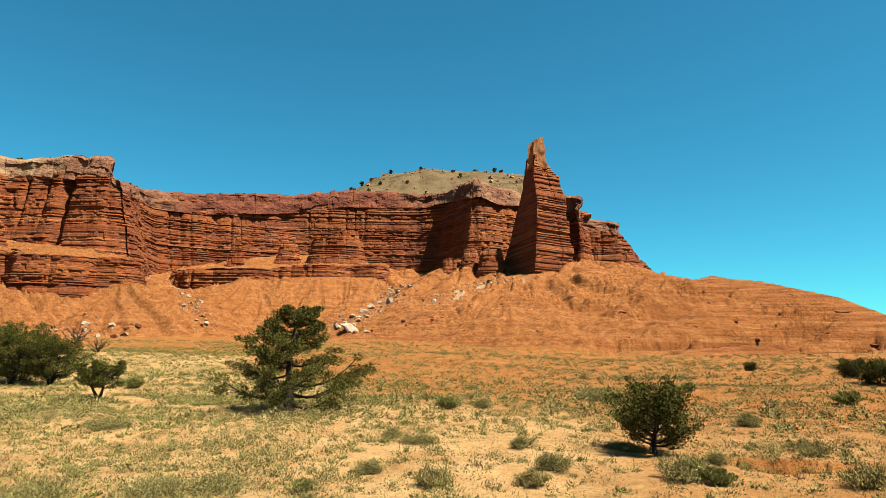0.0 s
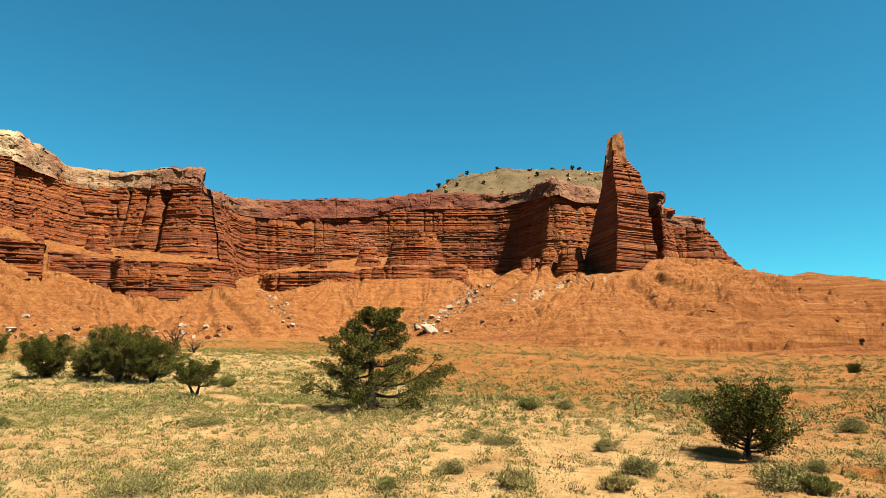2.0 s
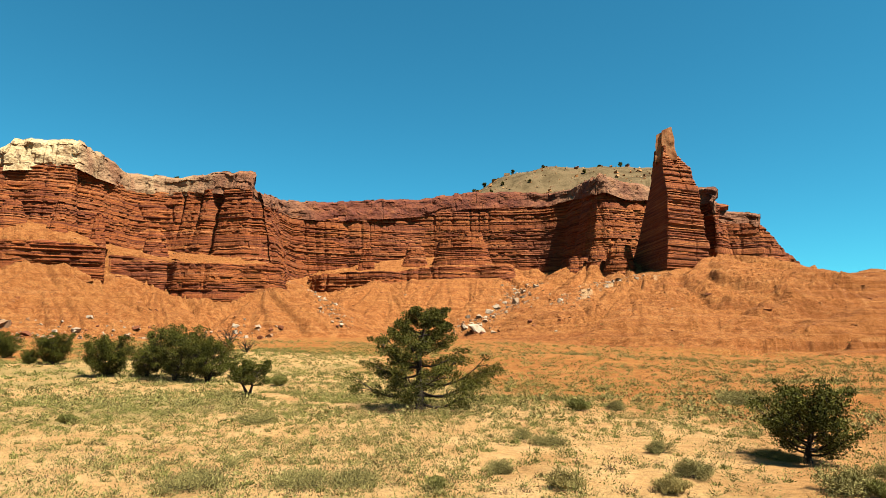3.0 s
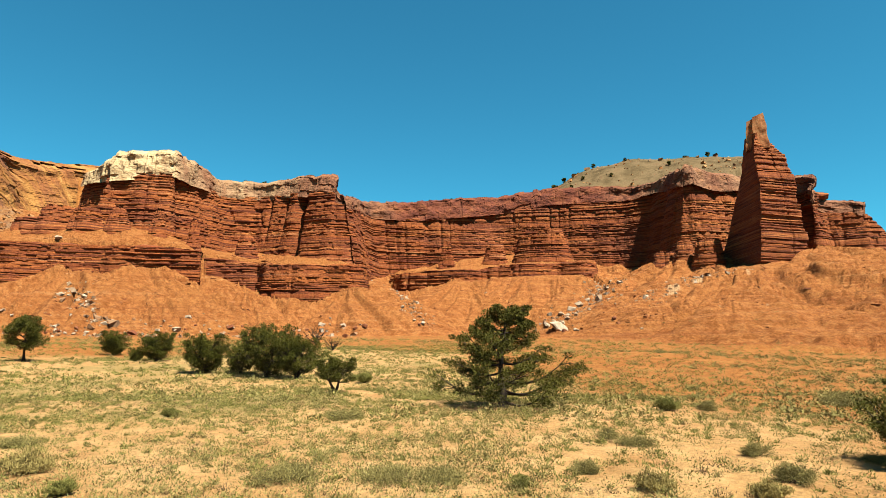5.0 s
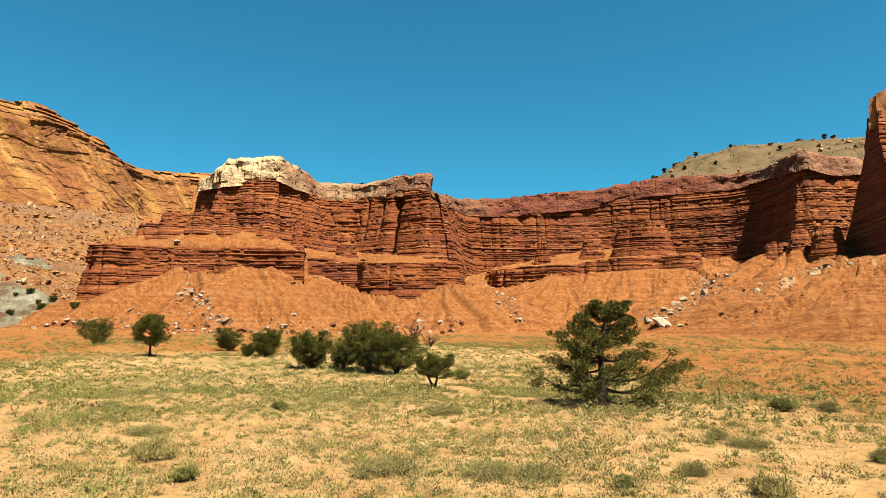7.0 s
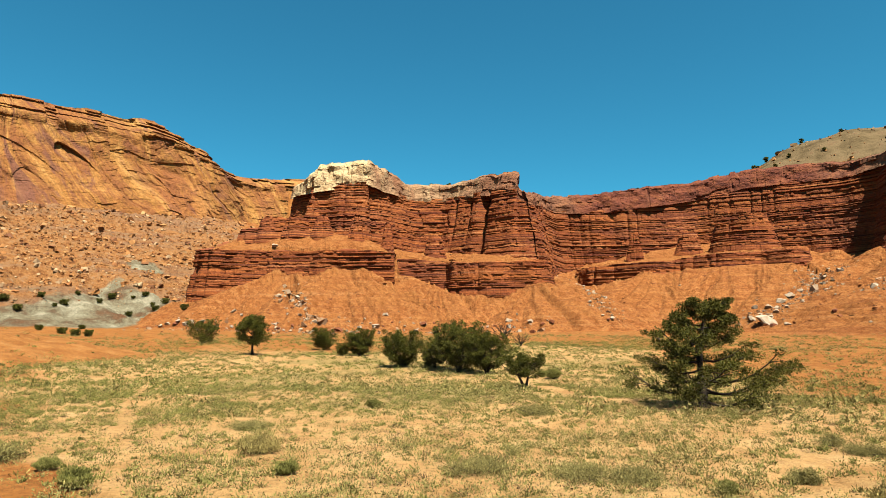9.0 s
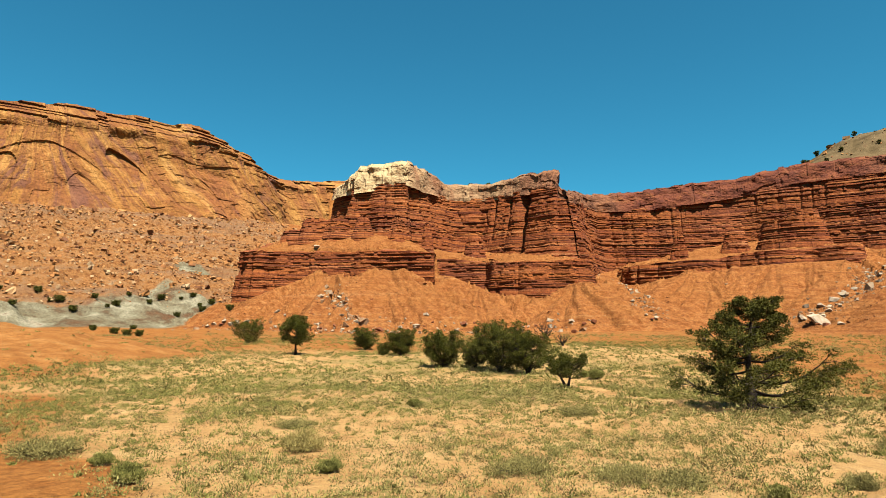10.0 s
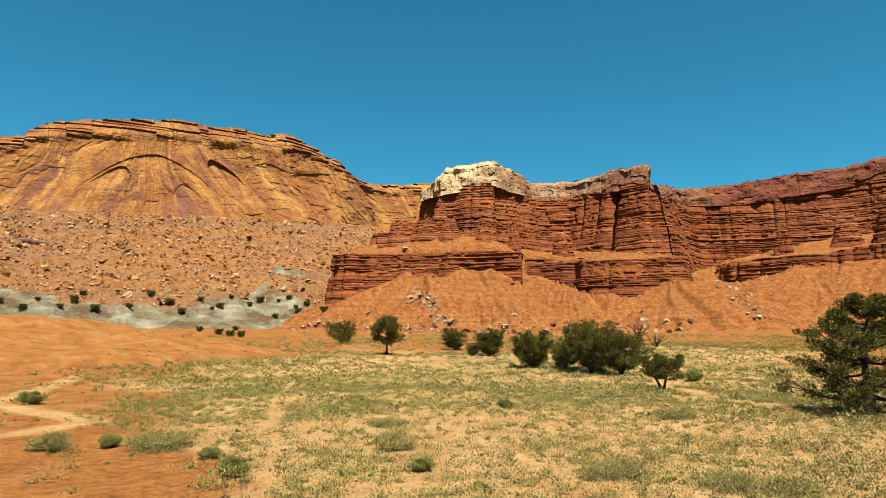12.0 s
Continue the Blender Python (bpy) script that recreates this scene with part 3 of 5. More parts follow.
def dome_face():
    holder = thing("sandstone_dome", "great rounded orange sandstone wall with varnish streaks and arches", "cliff", kind="structure")
    t, q, nrm = resample(P_DOME, 0.55)
    be = np.degrees(np.arctan2(q[:, 0], q[:, 1])) / SPAN
    # exfoliation arches: bearing of the crown, height above the foot, half width, height, depth, skew
    arches = [(-69.1, 36, 36, 26, 1.0, 0.0), (-64.4, 37, 10, 14, 3.2, -0.75), (-71.6, 27, 9, 11, 1.5, 0.5), (-66.8, 20, 9, 12, 0.8, -0.2)]
    n = 150
    V, lie = [], []
    for k in range(n):
        v = k / (n - 1)
        top = q[:, 3] + 1.6 * fbm(t * 0.06, 3.0, octaves=4)
        z = q[:, 2] - 8 + v * (top - q[:, 2] + 8)
        h = z - q[:, 2]
        lean = np.interp(be, (-72, -67), (-1.0, 1.0))
        warp = 3.0 * vnoise(t * 0.05, z * 0.05, 2.0)
        slant = t * 0.9 + 0.5 * lean * h + warp * 1.6
        body = smoothstep(0.04, 0.14, v) * (1 - smoothstep(0.8, 0.95, v))
        d = -0.42 * h + 4.0 * fbm(t * 0.02, z * 0.02, 4.0, octaves=2)
        # broad sheets, slanting ribs and a few level partings
        sheet = vnoise(slant / 24.0, h / 26.0, 5.0)
        d = d + body * (1.6 * sheet + 1.5 * (ridge(slant * 0.045 + 0.2 * vnoise(t * 0.05, z * 0.05, 8.0), 5) - 0.5) * smoothstep(-0.3, 0.3, vnoise(t * 0.025, z * 0.03, 12.0)))
        d = d + body * 0.9 * (ridge(slant * 0.14 + 0.3 * vnoise(t * 0.1, z * 0.1, 3.0), 9) - 0.5) * smoothstep(-0.1, 0.4, vnoise(t * 0.04, z * 0.05, 32.0))
        broken = body * (0.55 + 0.75 * smoothstep(-66, -58, be) + 0.4 * (1 - smoothstep(-80, -74, be)))
        plate = hashed(np.floor(slant / 7.0 + 0.5 * vnoise(t * 0.12, z * 0.12, 3.0)), np.floor(h / 5.5 + 1.1 * vnoise(t * 0.06, z * 0.06, 7.0)), np.ones_like(t))
        chipped = hashed(np.floor(slant / 3.0 + 0.6 * vnoise(t * 0.2, z * 0.2, 4.0)), np.floor(h / 2.2 + 0.9 * vnoise(t * 0.1, z * 0.1, 6.0)), np.ones_like(t))
        d = d + broken * (0.75 * (plate - 0.5) + 0.42 * (chipped - 0.5) - 0.9 * np.exp(-(vnoise(slant * 0.13, h * 0.03, 19.0) / 0.07) ** 2) * smoothstep(-0.1, 0.2, vnoise(t * 0.05, z * 0.06, 24.0)))
        for ab, ah, aw, at, deep, skew in arches:
            t1 = np.interp(ab, be, t)
            u = (t - t1 - skew * (h - ah)) / aw
            w = (ah - h) / at
            hole = (np.abs(u) < 1) & (w > np.abs(u) ** 1.7 * 0.9) & (w < 1.2)
            d = d - np.where(hole, deep * (1 - np.clip(w, 0, 1.2) / 1.2), 0)
        d = d + 0.55 * fbm(t * 0.12, z * 0.14, 9.0, octaves=4)
        crack = np.abs(vnoise(slant * 0.055, h * 0.012, 14.0))
        d = d - 0.8 * np.exp(-(crack / 0.05) ** 2) * smoothstep(0.0, 0.2, vnoise(t * 0.03, z * 0.04, 22.0))
        ledge = hashed(np.floor(z / 1.6), np.floor(t / 14 + vnoise(t * 0.1, 1.0)), np.zeros_like(t)) * smoothstep(0.74, 0.86, v)
        d = d + 3.4 * (ledge - 0.4) - 7.0 * smoothstep(0.82, 1.0, v)
        V.append(np.column_stack([q[:, 0] + nrm[:, 0] * d, q[:, 1] + nrm[:, 1] * d, z]))
        lie.append(slant)
    lie += [lie[-1]] * 2
    for b in (10, 40):
        V.append(np.column_stack([V[n - 1][:, 0] - nrm[:, 0] * b, V[n - 1][:, 1] - nrm[:, 1] * b, V[n - 1][:, 2] + 0.5]))
    V = np.array(V)
    wall = mesh_object("sandstone_face", V.reshape(-1, 3), grid_faces(V.shape[0], V.shape[1]), M_DOME, holder)
    float_layer(wall, "slant", np.array(lie))
    shelf = plan([(-84, 296, 6.8, 7.5, 0.4), (-80, 298, 6.8, 7.5, 0.4), (-77, 300, 6.7, 7.4, 0.4), (-75, 300, 6.7, 7.1, 0.4), (-73, 300, 6.6, 7.3, 0.4), (-70.5, 301, 6.5, 7.0, 0.4), (-69, 301, 6.4, 7.1, 0.4), (-66, 302, 6.3, 6.7, 0.4), (-63, 303, 6.2, 6.7, 0.4), (-60, 305, 6.1, 6.4, 0.4)])
    cliff_face("rock_band", shelf, RIM_FOOT, lambda q: q[:, 3], 0.6, 51, M_GREYBAND, batter=0.35, flute=1.2, proud=1.3, parent=holder, back=5, label="dark mauve-brown broken rock band across the slope")


dome_face()


def rock_spire():
    """The chimney: a wedge of bedded mudstone with a sharp arete, tapering to a neck, and a leaning caprock block."""
    holder = thing("rock_spire", "tall tapering red mudstone chimney with an orange caprock block", "rock spire")
    far = 272.0
    # angle of height, bearing of the one side, of the arete, of the other side
    prof = np.array([(4.0, 4.2, 8.15, 11.85), (6.12, 4.9, 8.16, 11.68), (7.11, 5.2, 8.23, 11.56), (8.35, 5.51, 8.35, 11.45), (9.59, 5.88, 8.38, 11.34), (10.58, 6.15, 8.45, 11.27), (12.06, 6.52, 8.54, 11.12),
                     (13.30, 6.95, 8.40, 10.96), (14.29, 7.22, 8.30, 10.44), (14.93, 7.29, 8.28, 10.30), (15.52, 7.40, 8.26, 9.82), (15.91, 7.46, 8.32, 9.53), (16.3, 7.6, 8.4, 9.2)])
    prof = prof / np.array([LIFT, SPAN, SPAN, SPAN])
    zs = rise(prof[:, 0], far)
    ux, uy = spot(8.4, 1.0)
    n = 150
    V = []
    for z, k, out in cliff_rows(zs[0], zs[-1]):
        l, m, r = (np.radians(np.interp(z, zs, prof[:, c]) - 8.4) * SPAN * far for c in (1, 2, 3))
        w = r - l
        corners = np.array([(m, -11.0 * w / 26), (r, 3.0 * w / 26), (r - 0.05 * w, 19 * w / 26), (l + 0.3 * w, 24 * w / 26), (l * 1.06, 18 * w / 26)])
        loop = np.vstack([corners, corners[:1]])
        s = np.concatenate([[0], np.cumsum(np.hypot(*np.diff(loop, axis=0).T))])
        u = np.linspace(0, 1, n, endpoint=False)
        a, b = np.interp(u * s[-1], s, loop[:, 0]), np.interp(u * s[-1], s, loop[:, 1])
        for rep in range(1):
            a, b = (a + np.roll(a, 1) + np.roll(a, -1)) / 3, (b + np.roll(b, 1) + np.roll(b, -1)) / 3
        ta, tb = np.roll(a, -1) - np.roll(a, 1), np.roll(b, -1) - np.roll(b, 1)
        ln = np.hypot(ta, tb)
        na, nb = tb / ln, -ta / ln
        ang = u * 2 * np.pi
        ca, sa = np.cos(ang) * 9, np.sin(ang) * 9
        local = fbm(ca * 0.35, sa * 0.35, k * 1.7, octaves=3)
        joint = np.abs(vnoise(ca * 0.22, sa * 0.22, z * 0.02))
        d = (out * 1.25 + 0.2 * local) * np.where(u > 0.66, 0.12, 1.0) * min(1.0, w / 16) - 0.5 * np.exp(-(joint / 0.05) ** 2) * (u < 0.7) + 0.16 * fbm(ca * 1.3, sa * 1.3, z * 0.9, octaves=2)
        a, b = a + na * d, b + nb * d
        V.append(np.column_stack([far * ux + a * uy + b * ux, far * uy - a * ux + b * uy, np.full(n, z) + 0.1 * local]))
    V = np.array(V)
    V = np.vstack([V, V[-1:] * 0 + V[-1].mean(0)])
    mesh_object("shaft", V.reshape(-1, 3), grid_faces(V.shape[0], n, True), M_STRATA, holder)

    def block(pts, zlo, zhi, lean, seed, name):
        """A jointed caprock block from a plan outline, leaning as it goes up."""
        m, rws = 72, 22
        W = []
        loop = np.vstack([pts, pts[:1]])
        s = np.concatenate([[0], np.cumsum(np.hypot(*np.diff(loop, axis=0).T))])
        u = np.linspace(0, s[-1], m, endpoint=False)
        a0, b0 = np.interp(u, s, loop[:, 0]), np.interp(u, s, loop[:, 1])
        ca, cb = pts.mean(0)
        for k in range(rws):
            v = k / (rws - 1)
            z = zlo + v * (zhi - zlo)
            f = 1 - 0.32 * v ** 1.5
            wob = 1 + 0.10 * fbm(a0 * 0.4 + seed, b0 * 0.4, z * 0.3, octaves=3)
            a, b = ca + (a0 - ca) * f * wob + lean * v, cb + (b0 - cb) * f * wob
            W.append(np.column_stack([far * ux + a * uy + b * ux, far * uy - a * ux + b * uy, np.full(m, z) + 0.9 * v * (a - ca) * 0.4]))
        W = np.array(W)
        W = np.vstack([W, W[-1:] * 0 + W[-1].mean(0)])
        ob = mesh_object(name, W.reshape(-1, 3), grid_faces(W.shape[0], m, True), M_SPIRECAP, holder, "orange jointed caprock block")

    block(np.array([(-2.6, -2.5), (2.9, -2.2), (2.6, 2.6), (-2.4, 2.8)]) + (1.3, 0), rise(15.2, far), rise(17.85, far), -0.7, 4, "caprock")
    block(np.array([(-2.2, -1.8), (2.6, -2.4), (2.6, 2.0), (-2.1, 2.0)]) + (-2.0, 0.5), rise(15.2, far), rise(17.55, far), 0.1, 7, "caprock")


rock_spire()


# ---------------------------------------------------------------- the ground, one sheet to the horizon
def fan_angle(X, Y, a, u, dx, dy):
    """Turn, seen from the nearest point of a plan line, away from the direction of the stand."""
    px, py = a[0] + u * dx, a[1] + u * dy
    vx, vy = X - px, Y - py
    return np.arctan2(vx * py - vy * px, -(vx * px + vy * py))


def near_line(X, Y, p, fan=0.0):
    """Distance to a plan line and the line's columns at the nearest point."""
    best = np.full(X.shape, 1e9)
    cols = np.zeros((p.shape[1] - 2,) + X.shape)
    along = np.zeros(X.shape)
    run = 0.0
    for a, b in zip(p[:-1], p[1:]):
        dx, dy = b[0] - a[0], b[1] - a[1]
        L2 = dx * dx + dy * dy
        u = np.clip(((X - a[0]) * dx + (Y - a[1]) * dy) / L2, 0, 1)
        d = np.hypot(X - a[0] - u * dx, Y - a[1] - u * dy)
        m = d < best
        best = np.where(m, d, best)
        along = np.where(m, run + u * math.sqrt(L2) + fan * fan_angle(X, Y, a, u, dx, dy), along)
        for k in range(len(cols)):
            cols[k] = np.where(m, a[k + 2] + u * (b[k + 2] - a[k + 2]), cols[k])
        run += math.sqrt(L2)
    return best, cols, along


def cone_line(X, Y, p, col):
    """The highest of the talus cones that fall from a plan line, with distance and place along the line."""
    best = np.full(X.shape, -1e9)
    dist, along = np.zeros(X.shape), np.zeros(X.shape)
    run = 0.0
    for a, b in zip(p[:-1], p[1:]):
        dx, dy = b[0] - a[0], b[1] - a[1]
        L2 = dx * dx + dy * dy
        u = np.clip(((X - a[0]) * dx + (Y - a[1]) * dy) / L2, 0, 1)
        d = np.hypot(X - a[0] - u * dx, Y - a[1] - u * dy)
        z = a[2] + u * (b[2] - a[2]) - (a[col + 2] + u * (b[col + 2] - a[col + 2])) * d + 0.0015 * np.minimum(d, 26) ** 2
        m = z > best
        best = np.where(m, z, best)
        dist = np.where(m, d, dist)
        along = np.where(m, run + u * math.sqrt(L2) - 22 * fan_angle(X, Y, a, u, dx, dy), along)
        run += math.sqrt(L2)
    return best, dist, along


def inside(X, Y, p, depth):
    """Whether points lie behind a plan line, which is closed far behind it."""
    ends = p[:, :2]
    poly = np.vstack([ends, ends[-1] * depth, ends[0] * depth])
    r = np.zeros(X.shape, bool)
    for a, b in zip(poly, np.roll(poly, -1, 0)):
        hit = ((a[1] > Y) != (b[1] > Y))
        if abs(b[1] - a[1]) > 1e-9:
            r ^= hit & (X < (b[0] - a[0]) * (Y - a[1]) / (b[1] - a[1]) + a[0])
    return r


def smax(a, b, k):
    h = np.clip(0.5 + 0.5 * (a - b) / k, 0, 1)
    return b + (a - b) * h + k * h * (1 - h)


def terraced(z, tall, much, shift=0.0):
    """Heights cut into shallow steps: flat treads and short steep risers."""
    u = z / tall + shift
    k = np.floor(u)
    return z + much * tall * (k + smoothstep(0.62, 1.0, u - k) - u)


def eroded(X, Y, seed):
    """Small branching rills and knolls."""
    return 2.0 * (np.abs(vnoise(X * 0.075, Y * 0.075, seed)) - 0.3) + 1.2 * (np.abs(vnoise(X * 0.17, Y * 0.17, seed + 4)) - 0.3) + 0.3 * (np.abs(vnoise(X * 0.4, Y * 0.4, seed + 7)) - 0.3)


def land(X, Y):
    """Height of the ground and the kinds of soil at plan points."""
    R = np.hypot(X, Y)
    A = np.degrees(np.arctan2(X, Y)) / SPAN
    left = 1 - smoothstep(-5, 20, A)
    up = np.maximum(R - 47, 0)
    z = 0.040 * up * left + 0.016 * up * (1 - left)
    z = np.where(R > 400, z[...] * 0 + 14, z)
    z = z + 0.35 * fbm(X * 0.045, Y * 0.045, 1.0, octaves=3) * smoothstep(10, 40, R) + 0.07 * fbm(X * 0.4, Y * 0.4, 2.0, octaves=3)
    # shallow wash across the plain
    wash = np.abs(Y - 46 - 0.16 * X - 4 * vnoise(X * 0.05, 0.0, 3.0))
    z = z - 0.35 * np.exp(-(wash / 2.0) ** 2) * smoothstep(-40, -10, X)
    bank = 19.4 - 0.53 * (X - 8) + 0.5 * vnoise(X * 0.9, 4.0) - Y
    cutbank = smoothstep(7.4, 8.6, X) * (1 - smoothstep(13, 15.5, X))
    z = z - 0.42 * np.exp(-np.maximum(bank, 0) / 0.9) * (bank > 0) * cutbank
    z = z + 1.5 * (1 - smoothstep(2.5, 8.5, R))
    soil = {k: np.zeros(X.shape) for k in ("talus", "clay", "rubble", "hill")}

    def talus(z, p, col, seed, gully=1.0, reach=140.0, clip=False):
        cone, d, s = cone_line(X, Y, p, col)
        warp = s + 2.2 * vnoise(X * 0.05, Y * 0.05, seed)
        rib = ridge(warp * 0.052, seed)
        rib2 = ridge(warp * 0.15, seed + 50)
        rib3 = ridge(warp * 0.40 + 0.25 * vnoise(X * 0.2, Y * 0.2, seed), seed + 80)
        mid = smoothstep(0, 7, d) * (1 - 0.8 * smoothstep(36, 70, d))
        cone = cone + gully * mid * (3.4 * (rib - 0.55) + 2.7 * (rib2 - 0.5) + 1.5 * (rib3 - 0.5)) + 0.2 * fbm(X * 0.5, Y * 0.5, seed, octaves=3)
        cone = cone + 0.55 * gully * mid * eroded(X, Y, seed + 2)
        cone = terraced(cone, 1.7, 0.55 * smoothstep(0.0, 0.35, vnoise(X * 0.06, Y * 0.06, seed + 3)), 0.5 * vnoise(X * 0.03, Y * 0.03, seed + 5))
        cone = np.where(d < reach, cone, -50)
        soil["talus"] = np.maximum(soil["talus"], smoothstep(-2.5, 1.0, cone - z))
        return smax(cone, z, 1.2), cone

    z, c1 = talus(z, P_RIM, 4, 3.0)
    z, c2 = talus(z, P_BENCH, 2, 7.0)
    z, c3 = talus(z, P_LEDGE, 2, 11.0)
    z0 = z.copy()
    z, c4 = talus(z, P_DOME, 2, 15.0, 0.8, 260)
    z = z + 4.5 * (0.35 - np.abs(fbm(X * 0.05, Y * 0.05, 33.0, octaves=4))) * smoothstep(40, 90, R) * (z < 34) * (z > 9) * (A < -52) * (c4 > z0)
    isdome = smoothstep(-3, 2, c4 - z0) * (1 - smoothstep(-53, -49.5, A))
    # the spire stands on the ridge's own talus fan
    sx, sy = spot(8.4, 275)
    ds = np.hypot(X - sx, (Y - sy) * 0.8)
    sp = rise(6.05, 272) - 0.30 * np.maximum(ds - 11, 0)
    ang = np.arctan2(X - sx, sy - Y)
    turn = ang + 0.10 * vnoise(X * 0.05, Y * 0.05, 3.0)
    sp = sp + smoothstep(12, 44, ds) * (1 - 0.85 * smoothstep(55, 105, ds)) * (1.0 * (ridge(turn * 3.5 + 0.3, 2) - 0.5) + 2.4 * (ridge(turn * 10.0 + 0.7, 6) - 0.5) + 1.9 * (ridge(turn * 24.0 + 0.4, 3) - 0.5) + 1.0 * (ridge(turn * 52.0, 23) - 0.5)) + 0.25 * fbm(X * 0.35, Y * 0.35, 5.0, octaves=3)
    sp = sp + 0.8 * smoothstep(16, 40, ds) * eroded(X, Y, 5.0)
    sp = terraced(sp, 1.8, 0.5 * smoothstep(0.0, 0.35, vnoise(X * 0.06, Y * 0.06, 14.0)) * smoothstep(20, 50, ds), 0.4 * vnoise(X * 0.03, Y * 0.03, 15.0))
    sp = np.where(ds < 200, sp, -50)
    streak = vnoise(ang * 11.0 + 0.4 * vnoise(X * 0.05, Y * 0.05), 31.0)
    soil["scree"] = np.exp(-(streak / 0.16) ** 2) * smoothstep(12, 22, ds) * (1 - smoothstep(45, 85, ds)) * smoothstep(-1.3, -0.9, ang) * (1 - smoothstep(-0.35, 0.1, ang)) * smoothstep(-0.1, 0.35, fbm(X * 0.16, Y * 0.16, 4.0, octaves=3))
    soil["talus"] = np.maximum(soil["talus"], smoothstep(-2, 1, sp - z))
    z = smax(sp, z, 2.0)
    # rounded ridge running out beyond the cliff's end
    px = np.array([(*spot(18.8, 285), rise(4.7, 285)), (*spot(20.6, 252), rise(5.25, 252)), (*spot(22.3, 240), rise(5.72, 240)), (*spot(24.0, 231), rise(5.35, 231)), (*spot(25.2, 226), rise(5.2, 226)), (*spot(28.3, 216), rise(4.45, 216)),
                   (*spot(30.8, 212), rise(3.75, 212)), (*spot(33.8, 206), rise(2.35, 206)), (*spot(36.5, 204), rise(1.2, 204)), (*spot(42, 200), rise(0.3, 200))])
    d5, c5, s5 = near_line(X, Y, px, -25.0)
    w5 = s5 + 4 * vnoise(X * 0.04, Y * 0.04, 1.5)
    fall = smoothstep(7, 24, d5)
    rg = c5[0] - 0.27 * d5 + fall * (6.0 * (ridge(w5 * 0.043, 9) - 0.7) + 3.4 * (ridge(w5 * 0.12, 4) - 0.6) + 1.4 * (ridge(w5 * 0.36, 7) - 0.6)) + 0.25 * fbm(X * 0.4, Y * 0.4, 25.0, octaves=3)
    rg = rg + 1.1 * fall * eroded(X, Y, 12.0)
    rg = terraced(rg, 3.0, 0.7 * fall * smoothstep(-0.1, 0.25, vnoise(X * 0.045, Y * 0.045, 21.0)), 0.5 * vnoise(X * 0.03, Y * 0.03, 2.0))
    rg = terraced(rg, 1.1, 0.5 * fall * smoothstep(0.0, 0.3, vnoise(X * 0.07, Y * 0.07, 28.0)))
    soil["talus"] = np.maximum(soil["talus"], smoothstep(-2, 1, rg - z))
    z = smax(rg, z, 1.6)
    # rills, gullies and ledges over the open slopes below the spire and the ridge
    deep = smoothstep(13, 19, A)
    slope = soil["talus"] * smoothstep(-3, 5, A) * smoothstep(6, 22, d5) * smoothstep(14, 36, ds)
    z = z + slope * ((0.6 + 0.5 * deep) * eroded(X, Y, 40.0) + (2.0 + 5.5 * deep) * (ridge(w5 * 0.045 + 0.3, 33) - 0.72) + (1.2 + 2.6 * deep) * (ridge(w5 * 0.13, 34) - 0.6) + 0.9 * (ridge(w5 * 0.33, 35) - 0.6))
    z = terraced(z, 2.6, 0.8 * slope * smoothstep(-0.15, 0.25, vnoise(X * 0.05, Y * 0.05, 41.0)), 0.5 * vnoise(X * 0.025, Y * 0.025, 42.0))
    soil["umber"] = soil["talus"] * smoothstep(15, 23, A)
    # benches and plateau behind the plan lines
    dr, cr, sr = near_line(X, Y, P_RIM)
    for p, depth in ((P_BENCH, 1.5), (P_LEDGE, 1.14)):
        i = inside(X, Y, p, depth)
        d, c, s = near_line(X, Y, p)
        u = np.clip((d - 3) / (np.maximum(d - 3, 0) + dr + 0.01), 0, 1)
        shelf = c[1] - 0.3 + (np.maximum(cr[0] + 0.8 - c[1], 0)) * u + 1.5 * u * (1 - u) * 2 * vnoise(s * 0.13, 0.0, 5.0) + 0.35 * fbm(X * 0.4, Y * 0.4, 3.0, octaves=3)
        z = np.where(i & (d > 5.0) & (s > 5) & (s < s.max() - 5), shelf, z)
        soil["talus"] = np.where(i, 1.0, soil["talus"])
    i = inside(X, Y, P_RIM, 3.0)
    d, c, s = near_line(X, Y, P_RIM)
    flat = c[1] - 1.2 + 0.03 * np.minimum(d, 60) + 0.5 * fbm(X * 0.06, Y * 0.06, 6.0, octaves=3)
    hx, hy = spot(0.5, 410)
    far_hill = 28 * np.exp(-((X - hx) / 64) ** 4 - ((Y - hy) / 42) ** 2) + 4 * np.exp(-((X + 13) / 12) ** 2 - ((Y - hy) / 30) ** 2) + 1.6 * fbm(X * 0.05, Y * 0.05, 8.0, octaves=4)
    hx2, hy2 = spot(12.5, 395)
    far_hill2 = 12 * np.exp(-((X - hx2) / 40) ** 2 - ((Y - hy2) / 30) ** 2)
    on = i & (d > 12)
    z = np.where(on, flat + (far_hill + far_hill2) * smoothstep(12, 46, d), z)
    soil["hill"] = np.where(on, smoothstep(16, 34, d), 0.0)
    soil["talus"] = np.where(on, 0.0, soil["talus"])
    i = inside(X, Y, P_DOME, 3.0)
    d, c, s = near_line(X, Y, P_DOME)
    z = np.where(i & (d > 32), c[1] - 1.0 + 0.0 * d, z)
    # low red mound beside the plain
    mx, my = spot(-79, 118)
    md = np.hypot((X - mx) * 0.55 + (Y - my) * 0.15, (Y - my) * 0.75 - (X - mx) * 0.12)
    mound = 6.9 - 0.0065 * md ** 2 + 0.5 * fbm(X * 0.09, Y * 0.09, 12.0, octaves=4)
